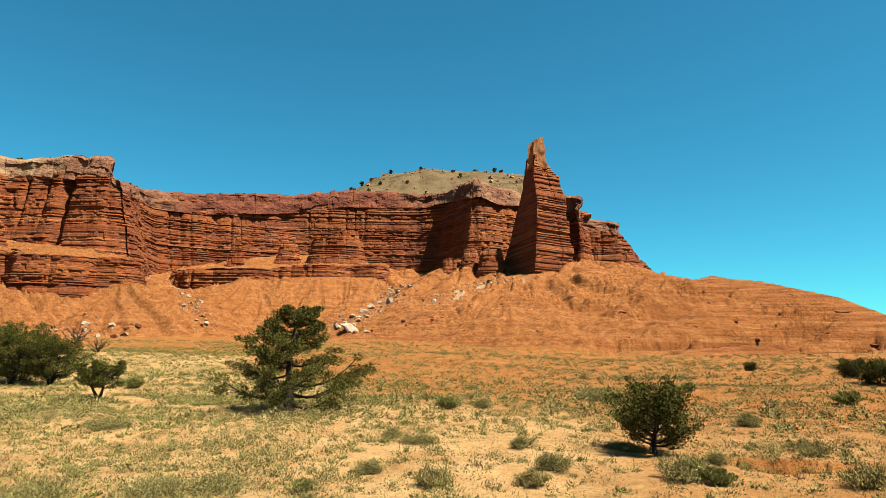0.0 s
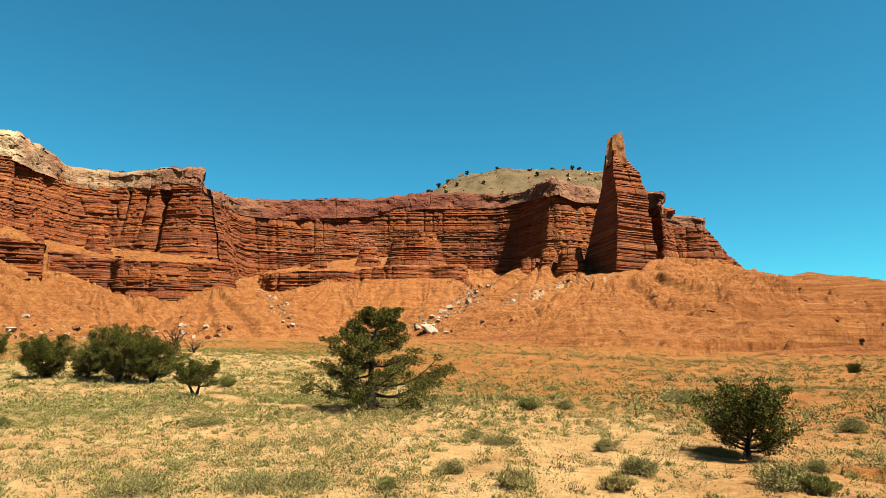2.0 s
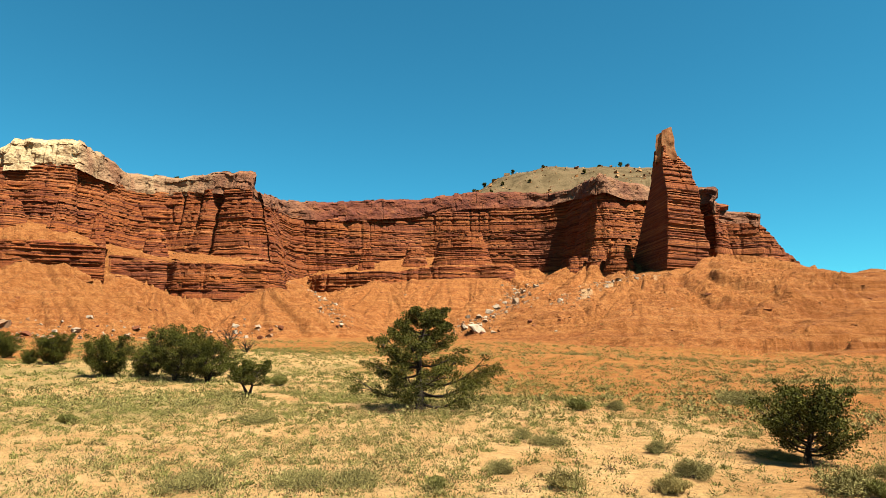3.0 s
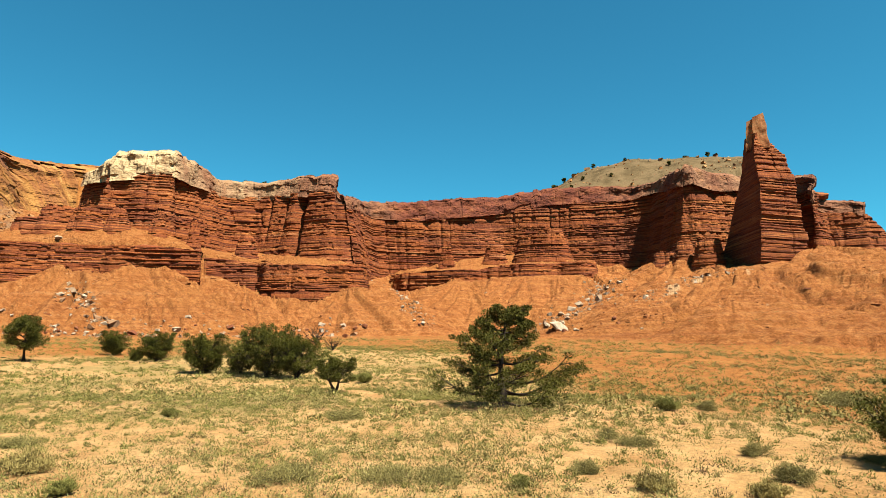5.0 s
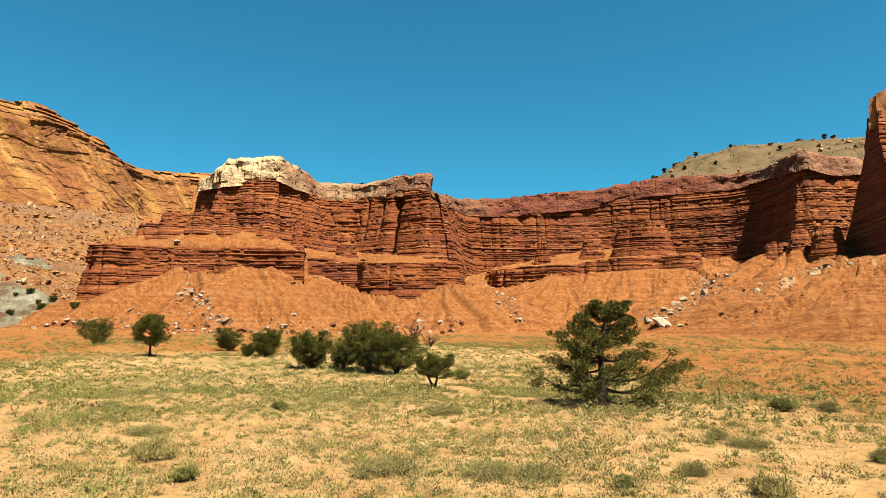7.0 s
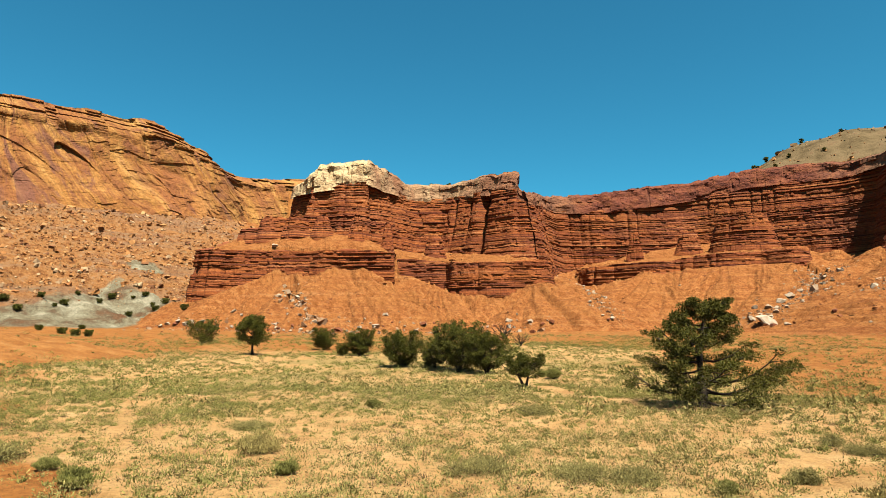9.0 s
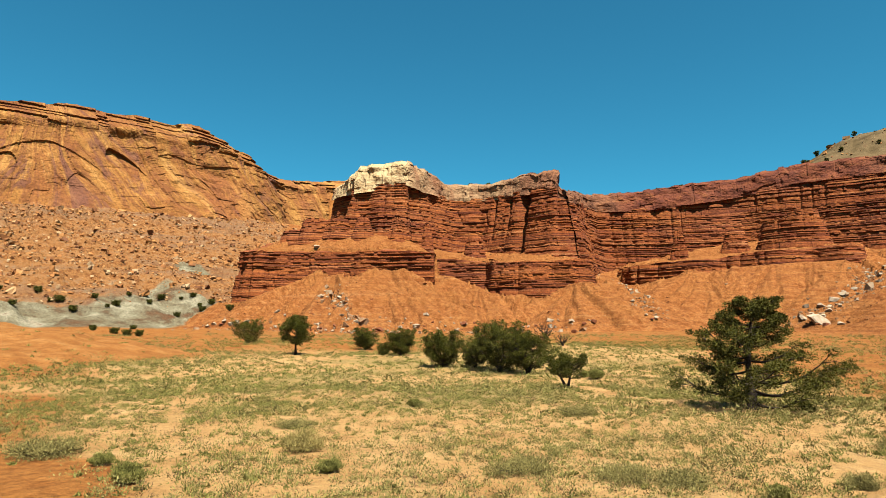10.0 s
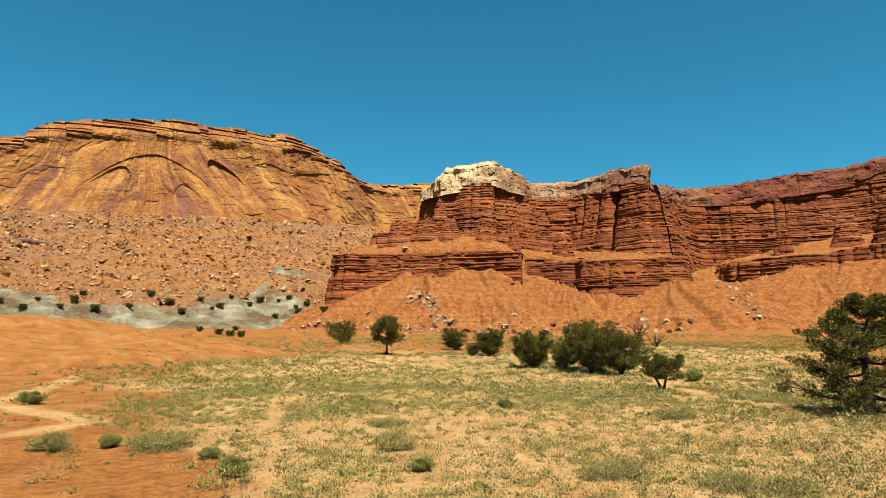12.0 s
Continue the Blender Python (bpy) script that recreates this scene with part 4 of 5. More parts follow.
    mound = mound + 0.55 * (ridge((X * 0.5 + Y) * 0.10 + 0.5 * vnoise(X * 0.06, Y * 0.06, 2.0), 17) - 0.6) * smoothstep(0.3, 2.5, mound)
    mound = terraced(mound, 2.1, 0.75 * smoothstep(-0.3, 0.2, vnoise(X * 0.05, Y * 0.05, 44.0)), 0.15 * vnoise(X * 0.05, Y * 0.05, 45.0))
    on = smoothstep(-0.8, 0.4, mound - z)
    soil["mound"] = on
    z = smax(mound, z, 0.7)
    soil["talus"] = np.maximum(soil["talus"] * (1 - isdome), 0.0)
    high = z + 3 * vnoise(X * 0.02, Y * 0.02, 9.0)
    soil["clay"] = isdome * (1 - smoothstep(17, 26, high - 9 * smoothstep(-66, -57, A) + 13 * fbm(X * 0.035, Y * 0.035, 19.0, octaves=4)))
    soil["rubble"] = isdome
    near = (1 - smoothstep(13, 58, R - 58 * (1 - smoothstep(-22, -2, A)) + 14 * fbm(X * 0.045, Y * 0.045, 31.0, octaves=3)))
    red_patch = (1 - smoothstep(0.8, 1.25, np.hypot((X + 17.5) / 4.8, (Y - 5.0) / 3.4)))
    way = [(*spot(b, f), 0.0) for b, f in ((-73.7, 58), (-77.2, 46), (-79.4, 40), (-77, 36.5), (-74.3, 33), (-72.6, 30.5), (-75, 29), (-77.7, 27.5), (-84, 26))]
    path = np.exp(-(near_line(X, Y, np.array(way))[0] / 0.9) ** 4) * (0.8 + 0.2 * vnoise(X * 0.6, Y * 0.6))
    soil["mound"] = soil["mound"] * (1 - np.clip(path, 0, 1))
    near = near * (0.2 + 0.8 * smoothstep(-72, -63, A + 5 * vnoise(X * 0.08, Y * 0.08, 35.0)))
    near = near * (1 - 0.55 * smoothstep(6, 20, A))
    soil["sand"] = np.maximum(np.clip(near - red_patch, 0, 1) * (1 - soil["mound"]), path)
    soil["sand"] = soil["sand"] * (1 - 0.95 * np.exp(-(bank / 0.6) ** 2) * cutbank)
    soil["litter"] = (1 - smoothstep(-20, 4, A)) * smoothstep(-76, -62, A) * (0.75 + 0.5 * fbm(X * 0.1, Y * 0.1, 41.0, octaves=3))
    return z, soil


fine = np.arange(-84, 40, 0.135)
bearings = np.concatenate([fine, np.arange(40, 268, 4.0)])
reach = np.concatenate([[0.02, 0.7, 1.4], 2.0 * 1.06 ** np.arange(0, 26), 9.0 * 1.025 ** np.arange(0, 78), np.arange(61.5, 140, 1.4), np.arange(140, 345, 1.35), np.arange(345, 480, 3.0), 480 * 1.12 ** np.arange(0, 21)])
B, RR = np.meshgrid(bearings, reach)
GX, GY = spot(B, RR)
GZ, SOIL = land(GX, GY)
GZ = np.where(RR > 600, np.minimum(GZ, 30) * np.exp(-(RR - 600) / 1500), GZ)
gverts = np.column_stack([GX.ravel(), GY.ravel(), GZ.ravel()])
ground = mesh_object("ground", gverts, grid_faces(len(reach), len(bearings), True)[:, ::-1], M_SOIL, smooth=True)
tagged(ground, "sandy desert plain rising to gullied orange talus slopes", "ground", kind="structure")
for key in ("talus", "clay", "rubble", "hill", "sand", "litter", "scree", "umber", "mound"):
    float_layer(ground, key, SOIL[key])


def on_grid(values, x, y):
    """Values of the ground's grid at plan points, by the mesh's own corners."""
    x, y = np.atleast_1d(np.asarray(x, float)), np.atleast_1d(np.asarray(y, float))
    u = np.interp(np.degrees(np.arctan2(x, y)) / SPAN, fine, np.arange(len(fine)))
    v = np.interp(np.hypot(x, y), reach, np.arange(len(reach)))
    i, j = np.minimum(v.astype(int), len(reach) - 2), np.minimum(u.astype(int), len(fine) - 2)
    a, b = v - i, u - j
    return (values[i, j] * (1 - a) * (1 - b) + values[i + 1, j] * a * (1 - b) + values[i, j + 1] * (1 - a) * b + values[i + 1, j + 1] * a * b)


def ground_at(x, y):
    return on_grid(GZ, x, y)


def soil_at(x, y):
    return {k: on_grid(v, x, y) for k, v in SOIL.items()}


# ---------------------------------------------------------------- trees
def tube(path, radii, sides=6):
    """Vertices and faces of a tapering limb along a path."""
    path, V, F = np.asarray(path, float), [], []
    for k, (c, r) in enumerate(zip(path, radii)):
        d = path[min(k + 1, len(path) - 1)] - path[max(k - 1, 0)]
        d = d / (np.linalg.norm(d) + 1e-9)
        a = np.cross(d, (0.3, 0.9, 0.2))
        a = a / (np.linalg.norm(a) + 1e-9)
        b = np.cross(d, a)
        for j in range(sides):
            w = 2 * math.pi * j / sides
            V.append(c + r * (math.cos(w) * a + math.sin(w) * b))
        if k:
            for j in range(sides):
                q = (j + 1) % sides
                F.append(((k - 1) * sides + j, (k - 1) * sides + q, k * sides + q, k * sides + j))
    return np.array(V), np.array(F)


def joined(pieces):
    V, F, base = [], [], 0
    for v, f in pieces:
        V.append(v)
        F.append(f + base)
        base += len(v)
    return np.vstack(V), np.vstack(F)


def leaf_cloud(r, centres, sizes, count, leaf, droop=0.0, narrow=0.34):
    """Many small leaf blades scattered round each centre, denser towards the outside of the clump."""
    n = len(centres) * count
    d = r.normal(size=(n, 3))
    d /= np.linalg.norm(d, axis=1, keepdims=True)
    rad = r.uniform(0.25, 1.0, n) ** 0.6
    c = np.repeat(centres, count, 0)
    s = np.repeat(sizes, count)
    p = c + d * (rad * s)[:, None] * np.array([1, 1, 0.62])
    out = d + np.array([0, 0, 0.5 - droop]) + 0.7 * r.normal(size=(n, 3))
    out /= np.linalg.norm(out, axis=1, keepdims=True)
    side = np.cross(out, r.normal(size=(n, 3)))
    side /= np.linalg.norm(side, axis=1, keepdims=True) + 1e-9
    L = leaf * r.uniform(0.6, 1.4, n)[:, None]
    W = narrow * L
    V = np.stack([p - side * W, p + side * W, p + out * L * 1.2], 1)
    return V.reshape(-1, 3), np.arange(n * 3).reshape(n, 3)


def make_tree(name, label, seed, height, spread, limbs, mat, start=0.12, shape="cone", trunk=0.16, leaf=0.085, count=70, lean=0.0, stems=1, clump=0.34, group="", bare=False):
    """A tree with a tapered trunk, limbs that fork into twigs, and a crown of leaf clumps at the twigs."""
    r = np.random.default_rng(seed)
    ob = thing(name, label, "tree", group)
    wood, tips, sizes = [], [], []
    for st in range(stems):
        tilt = lean if stems == 1 else 0.25 + 0.2 * r.random()
        az = r.uniform(0, 6.28) if stems == 1 else 6.28 * st / stems + r.uniform(-0.4, 0.4)
        h = height * (1 if stems == 1 else r.uniform(0.75, 1.0))
        tt = np.linspace(0, 1, 12)
        tp = np.column_stack([math.cos(az) * tilt * h * tt + 0.05 * h * np.sin(tt * 5 + seed) * tt, math.sin(az) * tilt * h * tt + 0.04 * h * np.sin(tt * 4 + 2 * seed) * tt, h * 0.95 * tt])
        tp[0, 2] = -0.12
        wood.append(tube(tp, trunk * (1.25 - 1.12 * tt ** 0.8) * (1 + 0.5 * np.exp(-tt * 14)), 8))
        for k in range(limbs):
            u = start + (0.96 - start) * (k + r.uniform(0, 0.8)) / limbs
            o = np.array([np.interp(u, tt, tp[:, c]) for c in range(3)])
            v = (u - start) / (1 - start)
            if shape == "tiers":
                ln = spread * np.interp(u, (0.05, 0.16, 0.30, 0.40, 0.52, 0.62, 0.76, 0.88, 1.0), (0.85, 1.12, 1.05, 0.74, 0.84, 0.50, 0.46, 0.32, 0.08)) * r.uniform(0.68, 1.05)
                slant = np.interp(u, (0.0, 0.2, 0.5, 1.0), (0.0, 0.02, 0.12, 0.45)) + r.uniform(-0.12, 0.12)
            elif shape == "cone":
                ln = spread * (1 - v) ** 1.05 * r.uniform(0.65, 1.2) + 0.12 * spread
                slant = -0.05 + 0.55 * v + r.uniform(-0.15, 0.2)
            else:
                ln = spread * (0.55 + 0.9 * v * (1 - v) * 2) * r.uniform(0.65, 1.1) * (1 - 0.55 * v)
                slant = 0.25 + 0.7 * v + r.uniform(-0.2, 0.25)
            a = k * 2.399 + r.uniform(-0.5, 0.5)
            w = np.linspace(0, 1, 7)
            bend = r.uniform(-0.4, 0.4)
            lp = o + np.column_stack([np.cos(a + bend * w) * ln * w, np.sin(a + bend * w) * ln * w, ln * (slant * w + (0.1 if shape == "cone" else 0.25) * w ** 2 - (0.04 if shape == "cone" else 0.12) * np.sin(w * 3))])
            r0 = trunk * 0.34 * (1 - 0.6 * v)
            wood.append(tube(lp, r0 * (1 - 0.85 * w) + 0.008, 5))
            for m in range({"tiers": 9, "cone": 8}.get(shape, 6)):
                uu = r.uniform(0.3, 1.0)
                o2 = np.array([np.interp(uu, w, lp[:, c]) for c in range(3)])
                a2 = a + r.uniform(-1.2, 1.2)
                l2 = ln * (r.uniform(0.2, 0.42) if shape == "tiers" else r.uniform(0.15, 0.38))
                end = o2 + np.array([math.cos(a2) * l2, math.sin(a2) * l2, l2 * r.uniform(0.0, 0.4 if shape == "tiers" else 0.7)])
                wood.append(tube([o2, (o2 + end) / 2 + (0, 0, 0.05 * l2), end], [r0 * 0.4, r0 * 0.25, 0.006], 4))
                tips.append(end)
                sizes.append(clump * r.uniform(0.6, 1.15) * (0.75 + 0.4 * (1 - v)))
            tips.append(lp[-1])
            sizes.append(clump * r.uniform(0.7, 1.1))
    tips, sizes = np.array(tips), np.array(sizes)
    wv, wf = joined(wood)
    mesh_object("trunk", wv, wf, M_BARK, ob, "dark forked trunk and limbs", True)
    if not bare:
        lv, lf = leaf_cloud(r, tips, sizes, count, leaf)
        mesh_object("crown", lv, lf, mat, ob)
    return ob




def sighted(bearing, angle, lift=0.0):
    """The place where a sight line from the stand meets the ground."""
    far = np.concatenate([np.arange(8, 60, 0.25), np.arange(60, 460, 0.8)])
    x, y = spot(bearing, far)
    over = ground_at(x, y) - rise(angle, far)
    k = int(np.argmax(over > 0)) if (over > 0).any() else len(far) - 1
    return float(x[k]), float(y[k]), float(ground_at(x[k], y[k])[0]) + lift, float(far[k])


def seat(ob, bearing, angle, turn=0.0, size=1.0, sink=0.03):
    x, y, z, far = sighted(bearing, angle)
    ob.location = (x, y, z - sink * size)
    ob.rotation_euler[2] = turn
    ob.scale = (size, size, size)
    return ob


seat(make_tree("pinyon_pine", "tall dark green pinyon pine with open ragged crown", 3, 5.15, 3.15, 38, M_PINE, start=0.07, shape="tiers", trunk=0.19, leaf=0.075, count=125, clump=0.36), -12.75, -5.2)
seat(make_tree("juniper_tree", "small rounded dark juniper on a bent trunk", 5, 1.6, 1.6, 34, M_JUNIPER, start=0.16, shape="round", trunk=0.09, leaf=0.06, count=70, lean=0.15, clump=0.24), 17.2, -8.4)
seat(make_tree("juniper_tree", "small bent juniper with bare twisted trunk and thin crown", 8, 2.2, 1.5, 14, M_JUNIPER, start=0.42, shape="round", trunk=0.10, leaf=0.075, count=60, lean=0.1, stems=2, clump=0.26), -27.0, -4.0)
GROVE = "junipers at the foot of the talus"
clump_tree = make_tree("juniper_tree", "broad spreading dark green juniper", 12, 4.0, 3.0, 26, M_JUNIPER, start=0.10, shape="round", trunk=0.14, leaf=0.085, count=62, stems=3, clump=0.33, group=GROVE)
seat(clump_tree, -32.6, -2.6)
round_tree = make_tree("juniper_tree", "bushy rounded dark green juniper", 14, 3.0, 2.1, 22, M_JUNIPER, start=0.06, shape="round", trunk=0.10, leaf=0.085, count=58, stems=3, clump=0.34, group=GROVE)
seat(round_tree, -37.6, -2.2)
for be, an, turn, size, src in ((-30.2, -2.75, 2.0, 0.80, clump_tree), (-34.7, -2.3, 4.0, 0.62, clump_tree), (-41.2, -1.25, 1.0, 0.95, round_tree), (-42.6, -1.25, 3.0, 0.45, round_tree), (-44.2, -0.75, 5.0, 0.95, round_tree)):
    seat(copy_thing(src, Matrix()), be, an, turn, size)
seat(make_tree("juniper_tree", "single-trunked juniper with a full round crown", 17, 4.5, 2.6, 24, M_JUNIPER, start=0.32, shape="round", trunk=0.15, leaf=0.12, count=110, clump=0.55, group=GROVE), -50.0, -1.15)
seat(make_tree("juniper_tree", "half-dead juniper with bare grey limbs", 19, 3.2, 3.0, 16, M_JUNIPER, start=0.08, shape="round", trunk=0.13, leaf=0.12, count=34, stems=3, clump=0.45, group=GROVE), -53.9, -0.2)
low_tree = make_tree("juniper_bush", "low dense green juniper bush", 23, 2.0, 2.0, 9, M_JUNIPER, start=0.03, shape="round", trunk=0.07, leaf=0.12, count=48, stems=3, clump=0.5, group="bushes in the open")
seat(low_tree, -65.4, 0.8, 0, 0.6)
for be, an, turn, size in ((-63.9, 0.55, 1, 0.62), (-63.0, 0.38, 2, 0.6), (-62.1, 0.35, 3.3, 0.58), (-62.6, 0.9, 4, 0.55), (31.4, -2.19, 1.7, 0.72), (33.0, -2.65, 2.6, 0.85), (24.7, -1.84, 0.5, 0.42), (-59.5, 1.9, 1, 0.7), (-57.6, 2.4, 2.2, 0.8), (-66.8, 2.2, 2.9, 0.8)):
    seat(copy_thing(low_tree, Matrix()), be, an, turn, size)
for k in range(26):
    seat(copy_thing(low_tree, Matrix()), -80 + 26 * ((k * 0.618) % 1.0), 1.9 + 1.5 * ((k * 0.414) % 1.0) + 0.5 * ((k * 0.27) % 1.0), k * 1.1, 0.45 + 0.5 * ((k * 0.73) % 1.0))
dead = make_tree("dead_tree", "bare dead juniper with dark twisted branches", 37, 1.7, 1.9, 10, M_BARK, start=0.05, shape="round", trunk=0.11, stems=3, bare=True, group="dead trees")
seat(dead, 32.3, -2.6)
for be, an, turn, size in ((-28.8, 0.16, 1.2, 1.7), (-27.3, -0.42, 3.0, 1.0)):
    seat(copy_thing(dead, Matrix()), be, an, turn, size)
top_tree = make_tree("juniper_tree", "small juniper on the rim against the sky", 29, 2.4, 1.5, 9, M_JUNIPER, start=0.1, shape="round", trunk=0.08, leaf=0.25, count=26, stems=1, clump=0.5, group="junipers on the rim")
RIM_TREES = [(-10.0, 392), (-9.0, 396), (-7.2, 400), (-6.6, 372), (-4.7, 405), (-3.2, 376), (0.8, 412), (2.9, 408), (-18.0, 352), (-17.2, 353), (-23.4, 330), (-33.5, 282), (-31.4, 272), (-30.6, 270),
             (-15.5, 358), (-12.1, 360), (-22.8, 336), (-8.1, 385), (-5.6, 383), (4.6, 400), (-2.0, 398), (1.6, 385), (-35.0, 285)]
for k, (be, far) in enumerate(RIM_TREES):
    x, y = spot(be, far)
    o = top_tree if k == 0 else copy_thing(top_tree, Matrix())
    o.location = (x, y, float(ground_at(x, y)[0]) - 0.05)
    o.rotation_euler[2], o.scale = k * 1.3, [0.75 + 0.5 * ((k * 7) % 5) / 5] * 3


# ---------------------------------------------------------------- shrubs and grass
def shrub_mesh(name, seed, height, width, leaves, leaf, mat, label, kind="sage"):
    """A low desert shrub: a fan of woody stems and a crown of small blades."""
    r = np.random.default_rng(seed)
    ob = thing(name, label, "shrub", "shrubs on the plain")
    stems, tips = [], []
    for k in range(26):
        a, sp = r.uniform(0, 6.28), r.uniform(0.05, 1.0) ** 0.6
        end = np.array([math.cos(a) * sp * width * 0.5, math.sin(a) * sp * width * 0.5, height * (1.0 - 0.55 * sp ** 2) * r.uniform(0.7, 1.05)])
        stems.append(tube([np.array([0, 0, -0.03]), end * (0.5, 0.5, 0.55), end], [0.012, 0.008, 0.003], 3))
        for u in (0.55, 0.75, 0.95):
            tips.append(end * u)
    v, f = joined(stems)
    mesh_object("woody_base", v, f, M_BARK, ob, "dark woody stems")
    tips = np.array(tips)
    lv, lf = leaf_cloud(r, tips, np.full(len(tips), 0.15 * width), int(leaves * 2.2), leaf * 0.62, -1.3 if kind == "grass" else -0.2, 0.26)
    mesh_object("foliage", lv, lf, mat, ob)
    return ob


KINDS = [shrub_mesh("sagebrush", 41, 0.42, 0.95, 42, 0.045, M_SAGE, "grey-green sagebrush on sandy ground"),
         shrub_mesh("rabbitbrush", 43, 0.44, 0.75, 46, 0.06, M_GREEN, "yellow-green rabbitbrush on sandy ground", "grass"),
         shrub_mesh("dry_shrub", 47, 0.42, 0.85, 22, 0.06, M_GRASS, "half-bare tan dry shrub on sandy ground", "grass"),
         shrub_mesh("sagebrush", 53, 0.26, 1.3, 46, 0.045, M_SAGE, "low spreading grey-green sagebrush")]
SHRUBS = [(-0.7, -11.4, 2, 1.1), (7.6, -11.4, 2, 1.0), (9.4, -10.1, 0, 1.15), (-11.2, -11.5, 1, 0.7), (19.4, -10.2, 0, 1.5), (21.9, -10.5, 1, 1.0), (28.6, -7.9, 2, 1.1), (21.9, -9.0, 0, 0.8),
          (14.4, -8.2, 3, 0.9), (0.5, -5.2, 1, 1.5), (6.9, -8.3, 0, 0.95), (30.9, -4.1, 1, 1.9), (24.1, -6.05, 0, 1.4), (13.1, -4.3, 3, 2.4), (-24.6, -3.15, 1, 2.0), (-6.1, -10.3, 0, 0.9), (-4.3, -7.6, 0, 0.9),
          (-17.6, -11.1, 3, 1.2), (3.6, -5.1, 0, 1.3), (27.7, -7.5, 0, 0.9), (31.9, -9.8, 2, 1.4), (16.0, -8.3, 3, 0.8)]
SHRUBS += [(-49.0, -9.0, 2, 1.5), (-46.7, -10.7, 1, 0.8), (-30.5, -11.0, 3, 1.3), (-22.0, -11.1, 3, 1.2), (-49.9, -7.1, 3, 1.2), (-26.3, -6.1, 3, 1.5), (-39.8, -5.6, 1, 1.0), (-2.1, -8.0, 3, 1.0),
           (-74.8, -7.8, 0, 1.4), (-68.1, -8.3, 3, 1.8), (-76.5, -4.5, 1, 1.6), (-71.1, -7.9, 1, 1.0), (-63.9, -9.2, 1, 0.8), (-62.1, -10.6, 1, 1.2), (-25.5, -3.0, 1, 1.3)]
used = set()
for k, (be, an, kind, size) in enumerate(SHRUBS):
    o = KINDS[kind] if kind not in used else copy_thing(KINDS[kind], Matrix())
    used.add(kind)
    seat(o, be, an, k * 1.7, size)


def tufts(name, label, seed, count, area, keep, mat, high, wide, leaves, leaf, slim=0.3, erect=0.6):
    """Uncountable small cushions of growth, each a dome of small leaves, scattered where keep() allows."""
    r = np.random.default_rng(seed)
    be = r.uniform(-88, 42, count)
    far = area[0] + (area[1] - area[0]) * r.uniform(0, 1, count) ** area[2]
    x, y = spot(be, far)
    ok = keep(x, y, r.random(count))
    x, y = x[ok], y[ok]
    z, so = ground_at(x, y), soil_at(x, y)
    ok = (so["clay"] + so["rubble"] < 0.3) & (so["talus"] * 0.97 + so["mound"] * 0.93 < r.random(len(x)))
    x, y, z = x[ok], y[ok], z[ok]
    n = len(x)
    s = np.repeat(np.clip(np.exp(r.normal(-0.15, 0.42, n)), 0.35, 2.1), leaves)
    m = n * leaves
    c = np.repeat(np.column_stack([x, y, z - 0.02]), leaves, 0)
    d = r.normal(size=(m, 3))
    d[:, 2] = np.abs(d[:, 2])
    d /= np.linalg.norm(d, axis=1, keepdims=True)
    skew = np.repeat(r.uniform(0, 6.283, n), leaves)
    lobe = 1 + 0.35 * np.sin(2 * np.arctan2(d[:, 1], d[:, 0]) + skew)
    p = c + d * (r.random(m) ** 0.45 * s * lobe)[:, None] * np.array([wide / 2, wide / 2, high])
    out = d * np.array([1, 1, 0.6]) + np.array([0, 0, erect]) + 0.5 * r.normal(size=(m, 3))
    out /= np.linalg.norm(out, axis=1, keepdims=True)
    side = np.cross(out, r.normal(size=(m, 3)))
    side /= np.linalg.norm(side, axis=1, keepdims=True) + 1e-9
    L = (leaf * r.uniform(0.6, 1.4, m))[:, None]
    V = np.stack([p - side * L * slim, p + side * L * slim, p + out * L], 1).reshape(-1, 3)
    ob = mesh_object(name, V, np.arange(m * 3).reshape(m, 3), mat)
    return tagged(ob, label, "grass", kind="stuff")


PATHS = [np.array([(*spot(b, f), 0.0) for b, f in line]) for line in (((-60.0, 13), (-59.6, 16), (-58.8, 21), (-59.2, 28), (-59.0, 38), (-57.5, 52)), ((-28, 55), (-26, 47), (-23, 40), (-19.5, 36), (-15.5, 31)))]


def patchy(seed, base, left_gain, size=0.16, clear=0.25):
    """Growth in patches, thicker on the side of the plain away from the red ridge, thin on the red mounds and worn off on the paths."""
    def keep(x, y, u):
        be = np.degrees(np.arctan2(x, y)) / SPAN
        n = 0.5 + 0.5 * fbm(x * size, y * size, seed, octaves=3)
        broad = 0.5 + 0.5 * fbm(x * 0.045, y * 0.045, seed + 1.5, octaves=2)
        left = 1 - smoothstep(-18, 6, be)
        side = smoothstep(-73, -64, be + 7 * vnoise(x * 0.07, y * 0.07, 5.0))
        dens = (base + left_gain * left) * (clear + (1 - clear) * smoothstep(0.38, 0.68, n)) * (0.35 + 0.65 * smoothstep(0.3, 0.6, broad)) * (0.06 + 0.94 * side)
        worn = np.minimum(near_line(x, y, PATHS[0])[0] - 0.25, near_line(x, y, PATHS[1])[0] - 0.5)
        return (u < dens) & (worn > 0.25 * vnoise(x, y, 3.0))
    return keep


